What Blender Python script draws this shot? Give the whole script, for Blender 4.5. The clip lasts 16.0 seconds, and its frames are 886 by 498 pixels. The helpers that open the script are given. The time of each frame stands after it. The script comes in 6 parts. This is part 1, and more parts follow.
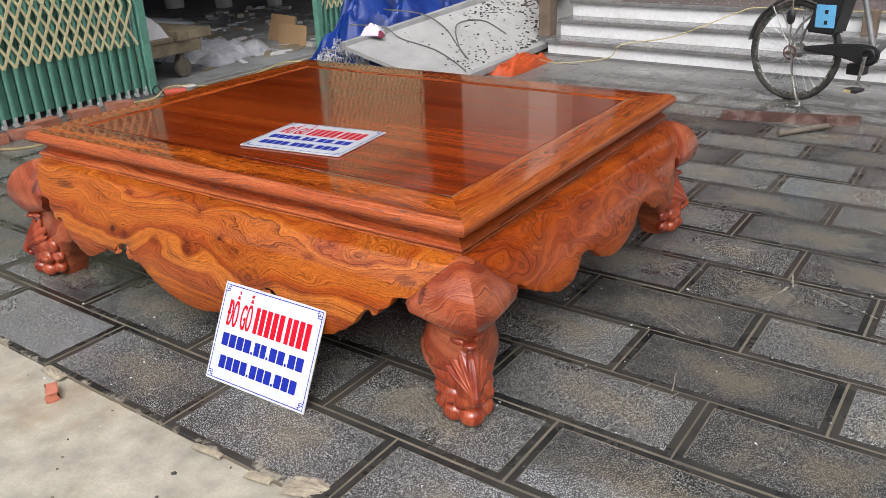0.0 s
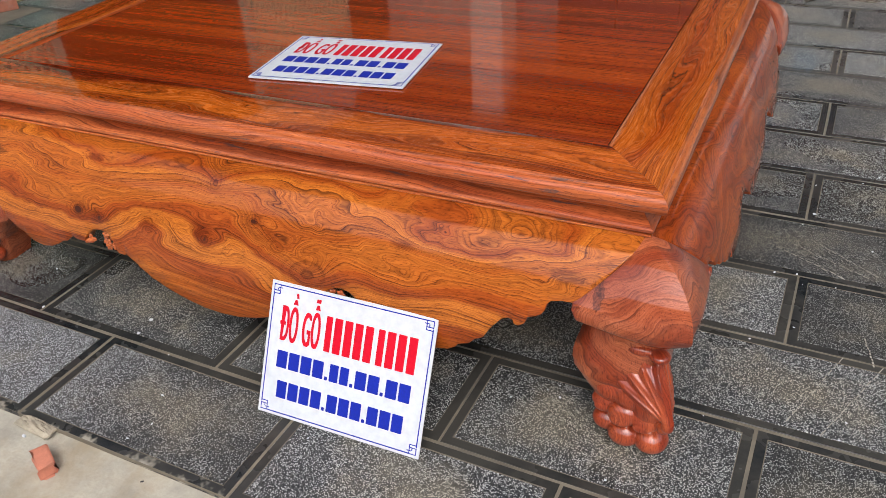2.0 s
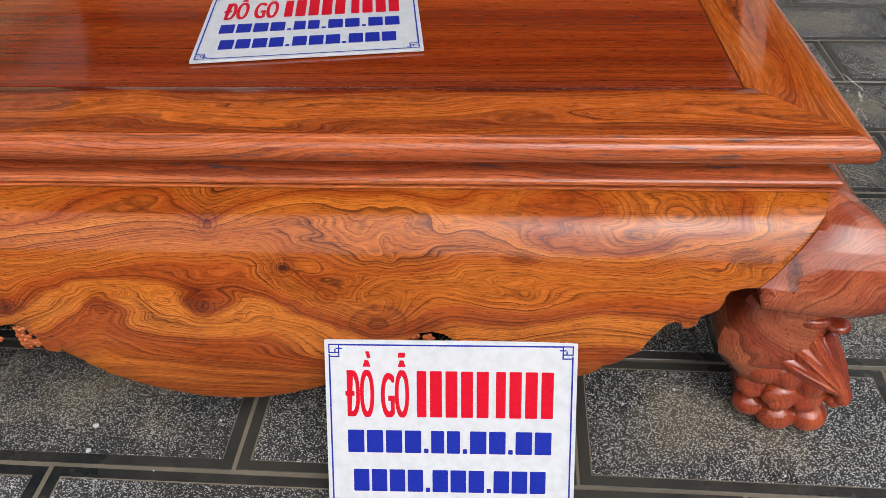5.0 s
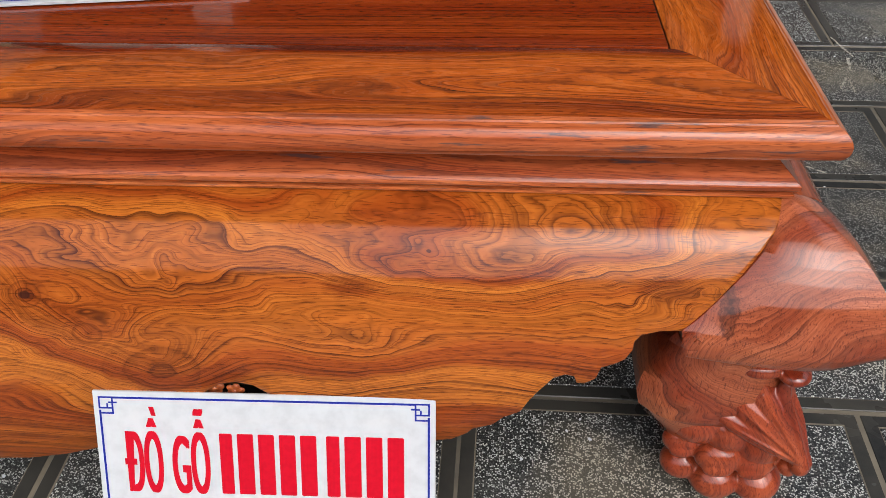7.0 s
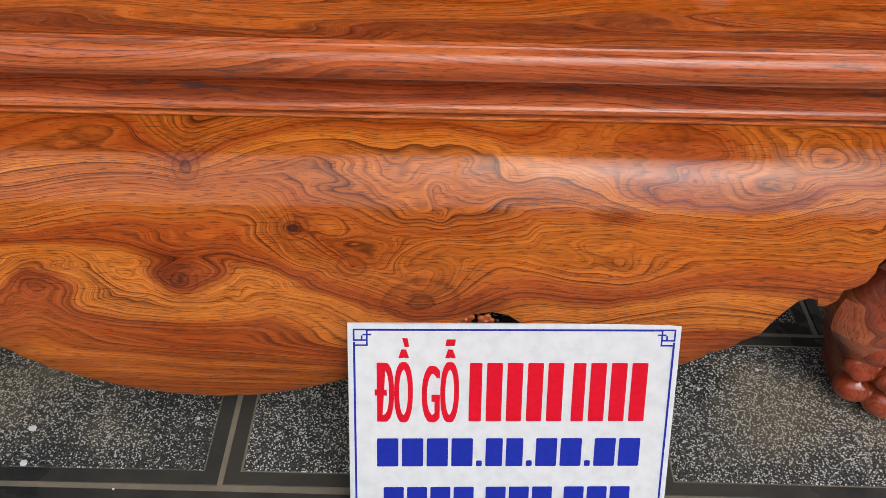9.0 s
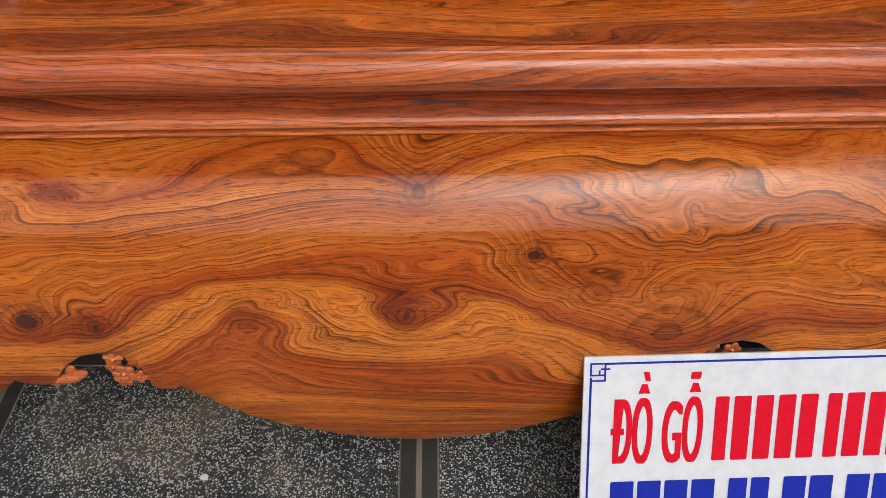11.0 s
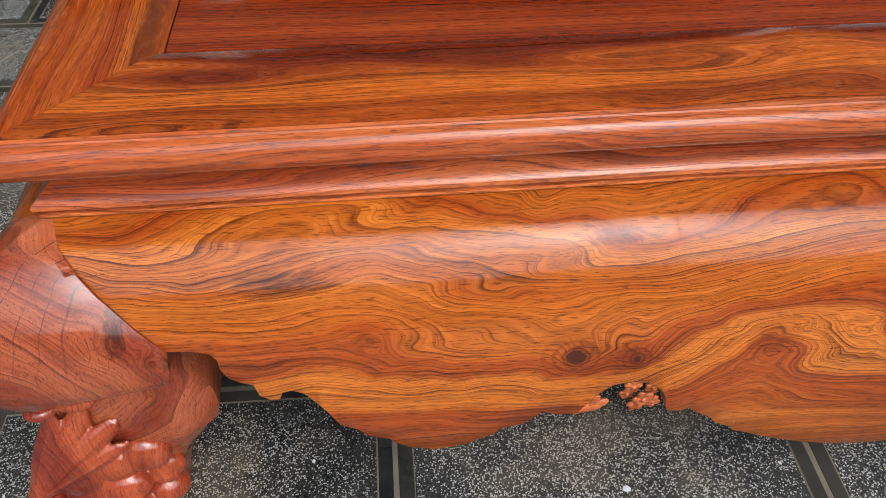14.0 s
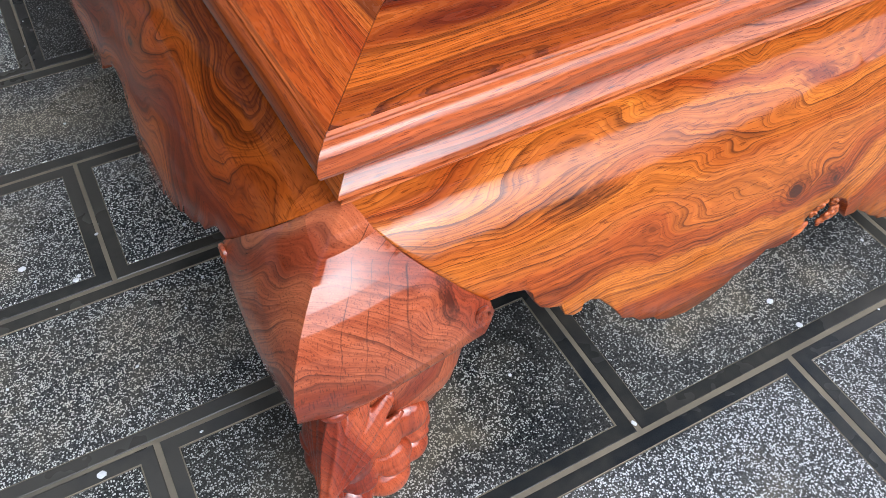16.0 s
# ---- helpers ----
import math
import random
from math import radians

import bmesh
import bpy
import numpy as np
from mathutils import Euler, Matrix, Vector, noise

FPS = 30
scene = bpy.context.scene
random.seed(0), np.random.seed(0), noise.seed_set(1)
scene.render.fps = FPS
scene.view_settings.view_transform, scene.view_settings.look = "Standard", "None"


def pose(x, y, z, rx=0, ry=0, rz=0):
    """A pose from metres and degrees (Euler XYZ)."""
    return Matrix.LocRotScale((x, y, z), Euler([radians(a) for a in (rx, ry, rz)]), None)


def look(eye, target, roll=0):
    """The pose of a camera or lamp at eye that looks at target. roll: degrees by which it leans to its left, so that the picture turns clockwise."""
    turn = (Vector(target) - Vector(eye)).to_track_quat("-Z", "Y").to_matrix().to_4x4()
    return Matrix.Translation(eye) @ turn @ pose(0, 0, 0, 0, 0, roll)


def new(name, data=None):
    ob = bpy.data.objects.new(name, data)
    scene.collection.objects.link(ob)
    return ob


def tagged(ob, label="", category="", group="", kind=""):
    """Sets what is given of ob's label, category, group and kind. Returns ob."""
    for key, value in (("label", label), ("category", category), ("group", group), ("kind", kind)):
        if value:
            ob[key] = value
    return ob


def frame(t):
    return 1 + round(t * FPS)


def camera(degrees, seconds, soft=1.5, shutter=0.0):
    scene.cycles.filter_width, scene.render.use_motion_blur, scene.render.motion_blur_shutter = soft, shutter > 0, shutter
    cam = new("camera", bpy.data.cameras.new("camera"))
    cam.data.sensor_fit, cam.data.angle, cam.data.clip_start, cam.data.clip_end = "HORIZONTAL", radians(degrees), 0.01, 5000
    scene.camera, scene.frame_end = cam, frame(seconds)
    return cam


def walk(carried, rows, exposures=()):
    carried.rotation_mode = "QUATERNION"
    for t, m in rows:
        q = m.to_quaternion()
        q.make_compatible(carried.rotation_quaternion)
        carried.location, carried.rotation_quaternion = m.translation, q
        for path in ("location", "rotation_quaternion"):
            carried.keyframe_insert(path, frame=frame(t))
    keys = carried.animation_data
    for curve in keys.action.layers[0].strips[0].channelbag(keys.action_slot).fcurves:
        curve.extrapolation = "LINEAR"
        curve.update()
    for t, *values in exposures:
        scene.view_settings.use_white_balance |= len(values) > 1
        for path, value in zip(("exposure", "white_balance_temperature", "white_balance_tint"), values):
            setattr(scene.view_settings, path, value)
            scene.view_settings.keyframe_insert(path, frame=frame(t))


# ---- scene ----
cam = camera(57.9, 16.0, 0.7)
PATH = [
    (0, (1.982, -1.56, 1.32), (0.94, -0.054, 0.517), -2.3),
    (0.5, (1.687, -1.489, 1.315), (0.694, -0.007, 0.411), -3.0),
    (1, (1.489, -1.403, 1.288), (0.565, 0.065, 0.293), -4.3),
    (1.5, (1.309, -1.286, 1.285), (0.454, 0.172, 0.216), -4.4),
    (2, (1.158, -1.232, 1.271), (0.405, 0.26, 0.171), -3.6),
    (2.5, (0.94, -1.215, 1.272), (0.299, 0.313, 0.153), -3.0),
    (3, (0.781, -1.149, 1.241), (0.259, 0.403, 0.092), -2.7),
    (3.2, (0.713, -1.094, 1.228), (0.245, 0.466, 0.067), -2.5),
    (5.3, (0.422, -0.956, 1.148), (0.337, 0.598, -0.108), -1.6),
    (5.5, (0.462, -0.909, 1.129), (0.382, 0.647, -0.124), -1.5),
    (6, (0.566, -0.783, 1.098), (0.476, 0.762, -0.168), -1.5),
    (6.5, (0.613, -0.717, 1.051), (0.507, 0.811, -0.235), -1.6),
    (7, (0.622, -0.681, 1.0), (0.522, 0.82, -0.319), -1.2),
    (7.5, (0.587, -0.678, 0.985), (0.514, 0.801, -0.36), -0.5),
    (8, (0.486, -0.703, 0.985), (0.455, 0.76, -0.378), 0.5),
    (8.5, (0.344, -0.728, 0.993), (0.372, 0.717, -0.39), 2.0),
    (9, (0.259, -0.742, 0.985), (0.312, 0.713, -0.386), 2.2),
    (9.5, (0.172, -0.686, 0.966), (0.219, 0.757, -0.418), 1.6),
    (9.7, (0.133, -0.658, 0.967), (0.159, 0.77, -0.433), 1.2),
    (11.8, (-0.122, -0.661, 0.922), (-0.041, 0.826, -0.414), -0.4),
    (12, (-0.171, -0.65, 0.952), (-0.034, 0.793, -0.426), 1.6),
    (12.5, (-0.244, -0.667, 0.972), (-0.099, 0.79, -0.39), 2.3),
    (13, (-0.349, -0.658, 0.983), (-0.243, 0.808, -0.373), 1.5),
    (13.5, (-0.497, -0.623, 0.991), (-0.365, 0.842, -0.364), 1.7),
    (14, (-0.615, -0.628, 1.011), (-0.452, 0.81, -0.37), 0.8),
    (14.5, (-0.805, -0.646, 1.035), (-0.536, 0.736, -0.385), 1.0),
    (15, (-0.912, -0.622, 1.024), (-0.526, 0.684, -0.441), 0.9),
    (15.5, (-1.014, -0.521, 1.008), (-0.493, 0.687, -0.498), 1.1),
    (16, (-1.127, -0.465, 1.02), (-0.47, 0.63, -0.519), 1.8),
]
EXPOSURE = [(0.0, 0.33, 6130, 11), (3.0, 0.18, 6080, 11), (5.5, 0.03, 6180, 10), (7.5, -0.02, 6180, 10), (9.5, -0.12, 6280, 10), (12.0, -0.09, 6230, 10), (13.5, 0.11, 6180, 10), (14.0, 0.23, 6030, 10), (15.0, 0.51, 5730, 10), (16.0, 0.65, 5580, 9)]
walk(cam, [(t, look(eye, target, roll)) for t, eye, target, roll in PATH], EXPOSURE)

# ---- world, sun ----
world = bpy.data.worlds.new("overcast_sky")
scene.world = world
world.use_nodes = True
wt = world.node_tree
wt.nodes.clear()
w_out = wt.nodes.new("ShaderNodeOutputWorld")
w_bg = wt.nodes.new("ShaderNodeBackground")
w_sky = wt.nodes.new("ShaderNodeTexSky")
w_sky.sky_type = "NISHITA"
w_sky.sun_disc = False
w_sky.sun_elevation = radians(50)
w_sky.sun_rotation = radians(156)
w_sky.air_density = 1.0
w_sky.dust_density = 6.0
w_hsv = wt.nodes.new("ShaderNodeHueSaturation")
w_hsv.inputs["Saturation"].default_value = 0.45
w_hsv.inputs["Value"].default_value = 1.0
w_bg.inputs["Strength"].default_value = 0.185
wt.links.new(w_sky.outputs[0], w_hsv.inputs["Color"])
wt.links.new(w_hsv.outputs[0], w_bg.inputs["Color"])
wt.links.new(w_bg.outputs[0], w_out.inputs["Surface"])

sun_data = bpy.data.lights.new("sun", "SUN")
sun_data.energy = 0.95
sun_data.angle = radians(110)
sun_data.color = (1.0, 0.985, 0.965)
sun = new("sun", sun_data)
sun.matrix_world = look((2.2, -5.5, 7.0), (0, 0, 0))


# ---- node helpers ----
class Nodes:
    """A material's node tree, with short calls for the nodes used here."""

    def __init__(self, name):
        self.mat = bpy.data.materials.new(name)
        self.mat.use_nodes = True
        self.t = self.mat.node_tree
        self.t.nodes.clear()
        self.out = self.t.nodes.new("ShaderNodeOutputMaterial")
        self.bsdf = self.t.nodes.new("ShaderNodeBsdfPrincipled")
        self.t.links.new(self.bsdf.outputs[0], self.out.inputs["Surface"])

    def put(self, socket, value):
        if isinstance(value, bpy.types.NodeSocket):
            self.t.links.new(value, socket)
        elif isinstance(value, tuple) and len(value) == 3 and socket.type == "RGBA":
            socket.default_value = (*value, 1.0)
        else:
            socket.default_value = value

    def math(self, op, a, b=0.0, c=None):
        n = self.t.nodes.new("ShaderNodeMath")
        n.operation = op
        self.put(n.inputs[0], a)
        self.put(n.inputs[1], b)
        if c is not None:
            self.put(n.inputs[2], c)
        return n.outputs[0]

    def coords(self, kind="Object"):
        return self.t.nodes.new("ShaderNodeTexCoord").outputs[kind]

    def split(self, v):
        n = self.t.nodes.new("ShaderNodeSeparateXYZ")
        self.put(n.inputs[0], v)
        return n.outputs[0], n.outputs[1], n.outputs[2]

    def join(self, x, y, z):
        n = self.t.nodes.new("ShaderNodeCombineXYZ")
        for k, v in enumerate((x, y, z)):
            self.put(n.inputs[k], v)
        return n.outputs[0]

    def scaled(self, v, s):
        n = self.t.nodes.new("ShaderNodeVectorMath")
        n.operation = "MULTIPLY"
        self.put(n.inputs[0], v)
        self.put(n.inputs[1], s)
        return n.outputs[0]

    def added(self, v, s):
        n = self.t.nodes.new("ShaderNodeVectorMath")
        n.operation = "ADD"
        self.put(n.inputs[0], v)
        self.put(n.inputs[1], s)
        return n.outputs[0]

    def noise(self, v, scale=1.0, detail=3.0, rough=0.55, distort=0.0, colour=False):
        n = self.t.nodes.new("ShaderNodeTexNoise")
        self.put(n.inputs["Vector"], v)
        n.inputs["Scale"].default_value = scale
        n.inputs["Detail"].default_value = detail
        n.inputs["Roughness"].default_value = rough
        n.inputs["Distortion"].default_value = distort
        return n.outputs["Color" if colour else "Fac"]

    def noise1(self, w, scale=1.0, detail=3.0, rough=0.55):
        n = self.t.nodes.new("ShaderNodeTexNoise")
        n.noise_dimensions = "1D"
        self.put(n.inputs["W"], w)
        n.inputs["Scale"].default_value = scale
        n.inputs["Detail"].default_value = detail
        n.inputs["Roughness"].default_value = rough
        return n.outputs["Fac"]

    def voronoi(self, v, scale=1.0, feature="F1", out="Distance"):
        n = self.t.nodes.new("ShaderNodeTexVoronoi")
        n.feature = feature
        self.put(n.inputs["Vector"], v)
        n.inputs["Scale"].default_value = scale
        return n.outputs[out]

    def ramp(self, fac, stops, mode="LINEAR"):
        n = self.t.nodes.new("ShaderNodeValToRGB")
        n.color_ramp.interpolation = mode
        e = n.color_ramp.elements
        while len(e) < len(stops):
            e.new(0.5)
        for k, (p, c) in enumerate(stops):
            e[k].position = p
            e[k].color = (*c, 1.0) if isinstance(c, tuple) else (c, c, c, 1.0)
        self.put(n.inputs[0], fac)
        return n.outputs[0]

    def mix(self, fac, a, b, mode="MIX"):
        n = self.t.nodes.new("ShaderNodeMix")
        n.data_type = "RGBA"
        n.blend_type = mode
        self.put(n.inputs[0], fac)
        self.put(n.inputs[6], a)
        self.put(n.inputs[7], b)
        return n.outputs[2]

    def bump(self, height, strength=0.3, distance=0.002, normal=None):
        n = self.t.nodes.new("ShaderNodeBump")
        n.inputs["Strength"].default_value = strength
        n.inputs["Distance"].default_value = distance
        self.put(n.inputs["Height"], height)
        if normal is not None:
            self.put(n.inputs["Normal"], normal)
        return n.outputs[0]

    def rand(self):
        return self.t.nodes.new("ShaderNodeObjectInfo").outputs["Random"]

    def done(self, **sockets):
        for k, v in sockets.items():
            self.put(self.bsdf.inputs[k.replace("_", " ")], v)
        return self.mat


def wood(name, along="x", across="z", dark=(0.10, 0.020, 0.005), mid=(0.30, 0.075, 0.016), light=(0.50, 0.16, 0.035), rate=110.0, warp=0.05, warp_l=1.6, warp_c=6.0, knots=(), seed=0.0,
         line=0.7, fine=0.4, rough=0.3, coat=0.06, tint=(0.8, 0.6, 0.5), ripple=0.0, scuff=0.0, vary=0.0, calm=None, knee=False, jag=0.0026, streak=0.65, patches=(), burls=(), burl=0.0, lacquer=1.40, spec=0.15, broad=0.9, grad=1.0, swirl=None):
    """Varnished figured rosewood: growth rings are level lines of a warped field, each dark towards one side; a bump in the field makes a knot."""
    n = Nodes(name)
    p = n.coords()
    x, y, z = n.split(p)
    axes = {"x": x, "y": y, "z": z}
    a, c = axes[along], axes[across]
    d = axes[({"x", "y", "z"} - {along, across}).pop()]
    r = n.math("MULTIPLY", n.rand(), vary)
    slow = n.join(n.math("MULTIPLY_ADD", a, warp_l, n.math("MULTIPLY_ADD", r, 7.0, seed)), n.math("MULTIPLY", c, warp_c), n.math("MULTIPLY", d, warp_c * 0.8))
    w1 = n.math("SUBTRACT", n.noise(slow, 1.0, 2.0, 0.5, 0.4), 0.5)
    w2 = n.math("SUBTRACT", n.noise(slow, 3.4, 2.0, 0.5, 0.8) if swirl is None else n.noise(slow, 2.3, 0.6, 0.5, 0.35), 0.5)
    bent = n.math("MULTIPLY_ADD", w1, warp * 4, n.math("MULTIPLY", w2, warp * 0.7 if swirl is None else swirl))
    if calm:
        bent = n.math("MULTIPLY", bent, n.ramp(c, [(calm[0], 0.12), (calm[1], 1.0)]))
    if knee:
        # rings round the nose of each knee
        u = n.math("SUBTRACT", n.math("ABSOLUTE", x), HX)
        v = n.math("SUBTRACT", n.math("ABSOLUTE", n.math("SUBTRACT", y, BACK / 2)), BACK / 2)
        du, dv, dz = n.math("SUBTRACT", u, 0.095), n.math("SUBTRACT", v, 0.095), n.math("MULTIPLY", n.math("SUBTRACT", z, 0.30), 1.15)
        field = n.math("SQRT", n.math("ADD", n.math("MULTIPLY", dz, dz), n.math("ADD", n.math("MULTIPLY", du, du), n.math("MULTIPLY", dv, dv))))
        field = n.math("ADD", field, bent)
    else:
        field = n.math("MULTIPLY_ADD", c, grad, n.math("MULTIPLY_ADD", d, 0.6 * grad, bent))
    rag = n.math("SUBTRACT", n.noise(n.join(n.math("MULTIPLY", a, 55.0), n.math("MULTIPLY", c, 130.0), n.math("MULTIPLY", d, 130.0)), 1.0, 2.0, 0.6), 0.5)
    core, halo = None, None
    for ka, kc, kr, h, aspect in knots:
        da = n.math("DIVIDE", n.math("SUBTRACT", a, ka), kr * aspect)
        dc = n.math("DIVIDE", n.math("SUBTRACT", c, kc), kr)
        q = n.math("ADD", n.math("MULTIPLY", da, da), n.math("MULTIPLY", dc, dc))
        q = n.math("MAXIMUM", n.math("MULTIPLY_ADD", rag, 0.04, n.math("MULTIPLY_ADD", w2, 0.25, q)), 0.0)
        g = n.math("POWER", 2.718, n.math("MULTIPLY", n.math("SQRT", n.math("ADD", q, 0.02)), -1.15))
        field = n.math("MULTIPLY_ADD", g, h, field)
        if aspect > 1.65 or h < 0:
            continue
        near = n.math("POWER", 2.718, n.math("MULTIPLY", q, -110.0))
        wide = n.math("POWER", 2.718, n.math("MULTIPLY", q, -4.5))
        eye = n.ramp(n.math("FRACT", n.math("MULTIPLY", n.math("SQRT", q), 5.0)), [(0.0, 0.55), (0.12, 0.0), (0.55, 0.05), (0.85, 0.7), (0.95, 1.0)])
        eye = n.math("MULTIPLY", eye, wide)
        rings = eye if core is None else n.math("MAXIMUM", rings, eye)
        core = near if core is None else n.math("MAXIMUM", core, near)
        halo = wide if halo is None else n.math("MAXIMUM", halo, wide)
    field = n.math("MULTIPLY_ADD", rag, jag, field)
    if burl:
        curl = n.math("SUBTRACT", n.noise(n.join(n.math("MULTIPLY", a, 12.0), n.math("MULTIPLY", c, 22.0), n.math("MULTIPLY", d, 18.0)), 1.0, 1.2, 0.5, 0.4), 0.5)
        where = n.ramp(n.noise(slow, 1.3, 1.0), [(0.42, 0.08), (0.64, 0.75)])
        for ba, bc, br, aspect, much in burls:
            da = n.math("DIVIDE", n.math("SUBTRACT", a, ba), br * aspect)
            dc = n.math("DIVIDE", n.math("SUBTRACT", c, bc), br)
            q = n.math("ADD", n.math("MULTIPLY", da, da), n.math("MULTIPLY", dc, dc))
            where = n.math("MULTIPLY_ADD", n.math("POWER", 2.718, n.math("MULTIPLY", q, -1.0)), much, where)
        if calm:
            where = n.math("MULTIPLY", where, n.ramp(c, [(calm[0], 0.05), (calm[1], 1.0)]))
        field = n.math("MULTIPLY_ADD", n.math("MULTIPLY", curl, where), burl, field)
    b1 = n.noise1(n.math("ADD", field, seed * 1.7), rate * 0.11, 2.0, 0.5)
    col = n.mix(n.ramp(b1, [(0.34, 0.0), (0.60, 1.0)]), mid, light)
    blotch = n.noise(slow, 1.7, 3.0, 0.6)
    col = n.mix(n.ramp(blotch, [(0.42, 0.0), (0.64, 0.6)]), col, n.mix(1.0, col, tint, "MULTIPLY"))
    even = n.ramp(n.noise(slow, 2.3, 2.0, 0.5), [(0.36, 0.45), (0.60, 1.0)])
    for k, (mult, share) in enumerate(((0.36, broad), (1.0, 1.0), (2.3, fine))):
        place = n.math("MULTIPLY_ADD", n.noise1(n.math("ADD", field, seed + k), rate * mult * 0.33, 1.0), 2.6, n.math("MULTIPLY_ADD", field, rate * mult, seed * 3.0))
        white = n.t.nodes.new("ShaderNodeTexWhiteNoise")
        white.noise_dimensions = "1D"
        n.put(white.inputs["W"], n.math("FLOOR", place))
        weight = n.ramp(white.outputs["Value"], [(0.10, 0.25), (0.50, 0.75), (0.85, 1.0)])
        ring = n.ramp(n.math("FRACT", place), [(0.0, 0.7), (0.07, 0.06), (0.40, 0.02), (0.72, 0.24), (0.88, 0.62), (0.96, 1.0)] if k else [(0.0, 0.8), (0.05, 0.10), (0.35, 0.0), (0.75, 0.15), (0.90, 0.7), (0.97, 1.0)])
        col = n.mix(n.math("MULTIPLY", n.math("MULTIPLY", ring, weight), n.math("MULTIPLY", even, line * share)), col, dark)
    fibre = n.noise(n.join(n.math("MULTIPLY", a, 20.0), n.math("MULTIPLY", field, 420.0), n.math("MULTIPLY", d, 90.0)), 1.0, 2.0, 0.65)
    pores = n.noise(n.join(n.math("MULTIPLY", a, 60.0), n.math("MULTIPLY", c, 760.0), n.math("MULTIPLY", d, 760.0)), 1.0, 1.0, 0.5)
    col = n.mix(n.ramp(fibre, [(0.28, streak), (0.47, 0.0)]), col, n.mix(0.6, col, dark))
    col = n.mix(n.ramp(fibre, [(0.54, 0.0), (0.72, streak * 0.8)]), col, n.mix(1.0, col, (1.35, 1.6, 1.9), "MULTIPLY"))
    col = n.mix(n.ramp(pores, [(0.33, 0.75), (0.41, 0.0)]), col, n.mix(0.75, col, dark))
    for pa, pc, pr, aspect, shade in patches:
        da = n.math("DIVIDE", n.math("SUBTRACT", a, pa), pr * aspect)
        dc = n.math("DIVIDE", n.math("SUBTRACT", c, pc), pr)
        q = n.math("MULTIPLY_ADD", rag, 0.4, n.math("MULTIPLY_ADD", w2, 1.0, n.math("ADD", n.math("MULTIPLY", da, da), n.math("MULTIPLY", dc, dc))))
        col = n.mix(n.ramp(n.math("MULTIPLY_ADD", fibre, 0.9, q), [(0.55, 0.85), (1.6, 0.0)]), col, n.mix(1.0, col, shade, "MULTIPLY"))
    if vary:
        col = n.mix(n.math("MULTIPLY", r, 0.55), col, n.mix(1.0, col, (0.62, 0.5, 0.45), "MULTIPLY"))
    if scuff:
        sc = n.noise(n.join(n.math("MULTIPLY", a, 11.0), n.math("MULTIPLY", c, 150.0), n.math("MULTIPLY", d, 90.0)), 1.0, 4.0, 0.65)
        col = n.mix(n.ramp(sc, [(0.60, 0.0), (0.68, scuff)]), col, (0.055, 0.050, 0.055))
    if knee:
        # drying cracks that fan down the front face, and a knot near its inner corner
        s = n.math("SUBTRACT", u, v)
        fan = n.math("DIVIDE", n.math("MULTIPLY_ADD", w2, 0.045, s), n.math("MULTIPLY_ADD", z, -1.6, 1.35))
        cell = n.math("ABSOLUTE", n.math("SUBTRACT", n.math("FRACT", n.math("MULTIPLY_ADD", n.noise1(fan, 40.0, 1.0), 1.1, n.math("MULTIPLY", fan, 34.0))), 0.5))
        mask = n.math("MULTIPLY", n.ramp(z, [(0.34, 0.0), (0.43, 1.0)]), n.ramp(n.math("MULTIPLY_ADD", s, -5.0, 0.0), [(0.10, 0.0), (0.18, 1.0), (0.75, 1.0), (0.85, 0.0)]))
        mask = n.math("MULTIPLY", mask, n.ramp(n.noise(n.scaled(p, (60.0, 60.0, 7.0)), 1.0, 2.0), [(0.38, 0.0), (0.50, 1.0)]))
        crack = n.math("MULTIPLY", n.math("MULTIPLY", n.ramp(cell, [(0.0, 0.9), (0.02, 0.7), (0.055, 0.0)]), mask), n.math("MULTIPLY_ADD", n.math("LESS_THAN", x, 0.0), 0.8, 0.2))
        col = n.mix(crack, col, (0.028, 0.008, 0.006))
        ka, kc = n.math("DIVIDE", n.math("ADD", u, 0.081), 0.011), n.math("DIVIDE", n.math("SUBTRACT", z, 0.388), 0.026)
        knot = n.math("MULTIPLY_ADD", rag, 2.0, n.math("ADD", n.math("MULTIPLY", ka, ka), n.math("MULTIPLY", kc, kc)))
        knot = n.math("MULTIPLY", n.ramp(knot, [(0.0, 0.85), (0.35, 0.45), (0.6, 0.75), (1.0, 0.0)]), n.ramp(v, [(0.03, 0.0), (0.04, 1.0)]))
        col = n.mix(knot, col, (0.045, 0.010, 0.006))
    if core is not None:
        col = n.mix(n.math("MULTIPLY", rings, 0.75), col, dark)
        col = n.mix(n.math("MULTIPLY", halo, 0.75), col, n.mix(1.0, col, (0.62, 0.44, 0.42), "MULTIPLY"))
        col = n.mix(n.ramp(core, [(0.06, 0.0), (0.40, 0.45), (0.8, 0.85)]), col, (0.040, 0.010, 0.006))
    relief = n.math("MULTIPLY_ADD", fibre, 0.5, n.math("MULTIPLY", pores, 0.5))
    nb = n.bump(relief, 0.16, 0.0006)
    if ripple:
        nb = n.bump(n.noise(n.join(n.math("MULTIPLY", a, 6.0), n.math("MULTIPLY", c, 9.0), 0.0), 1.0, 1.0), ripple, 0.004, nb)
    cn = n.bump(n.noise(p, 14.0, 3.0), (0.10 if burls else 0.03) + ripple, 0.002)
    if ripple:
        cn = n.bump(n.noise(n.join(n.math("MULTIPLY", a, 5.0), n.math("MULTIPLY", c, 42.0), 0.0), 1.0, 1.0), ripple * 5.0, 0.002, cn)
    cn = n.bump(fibre, 0.035, 0.0006, cn)
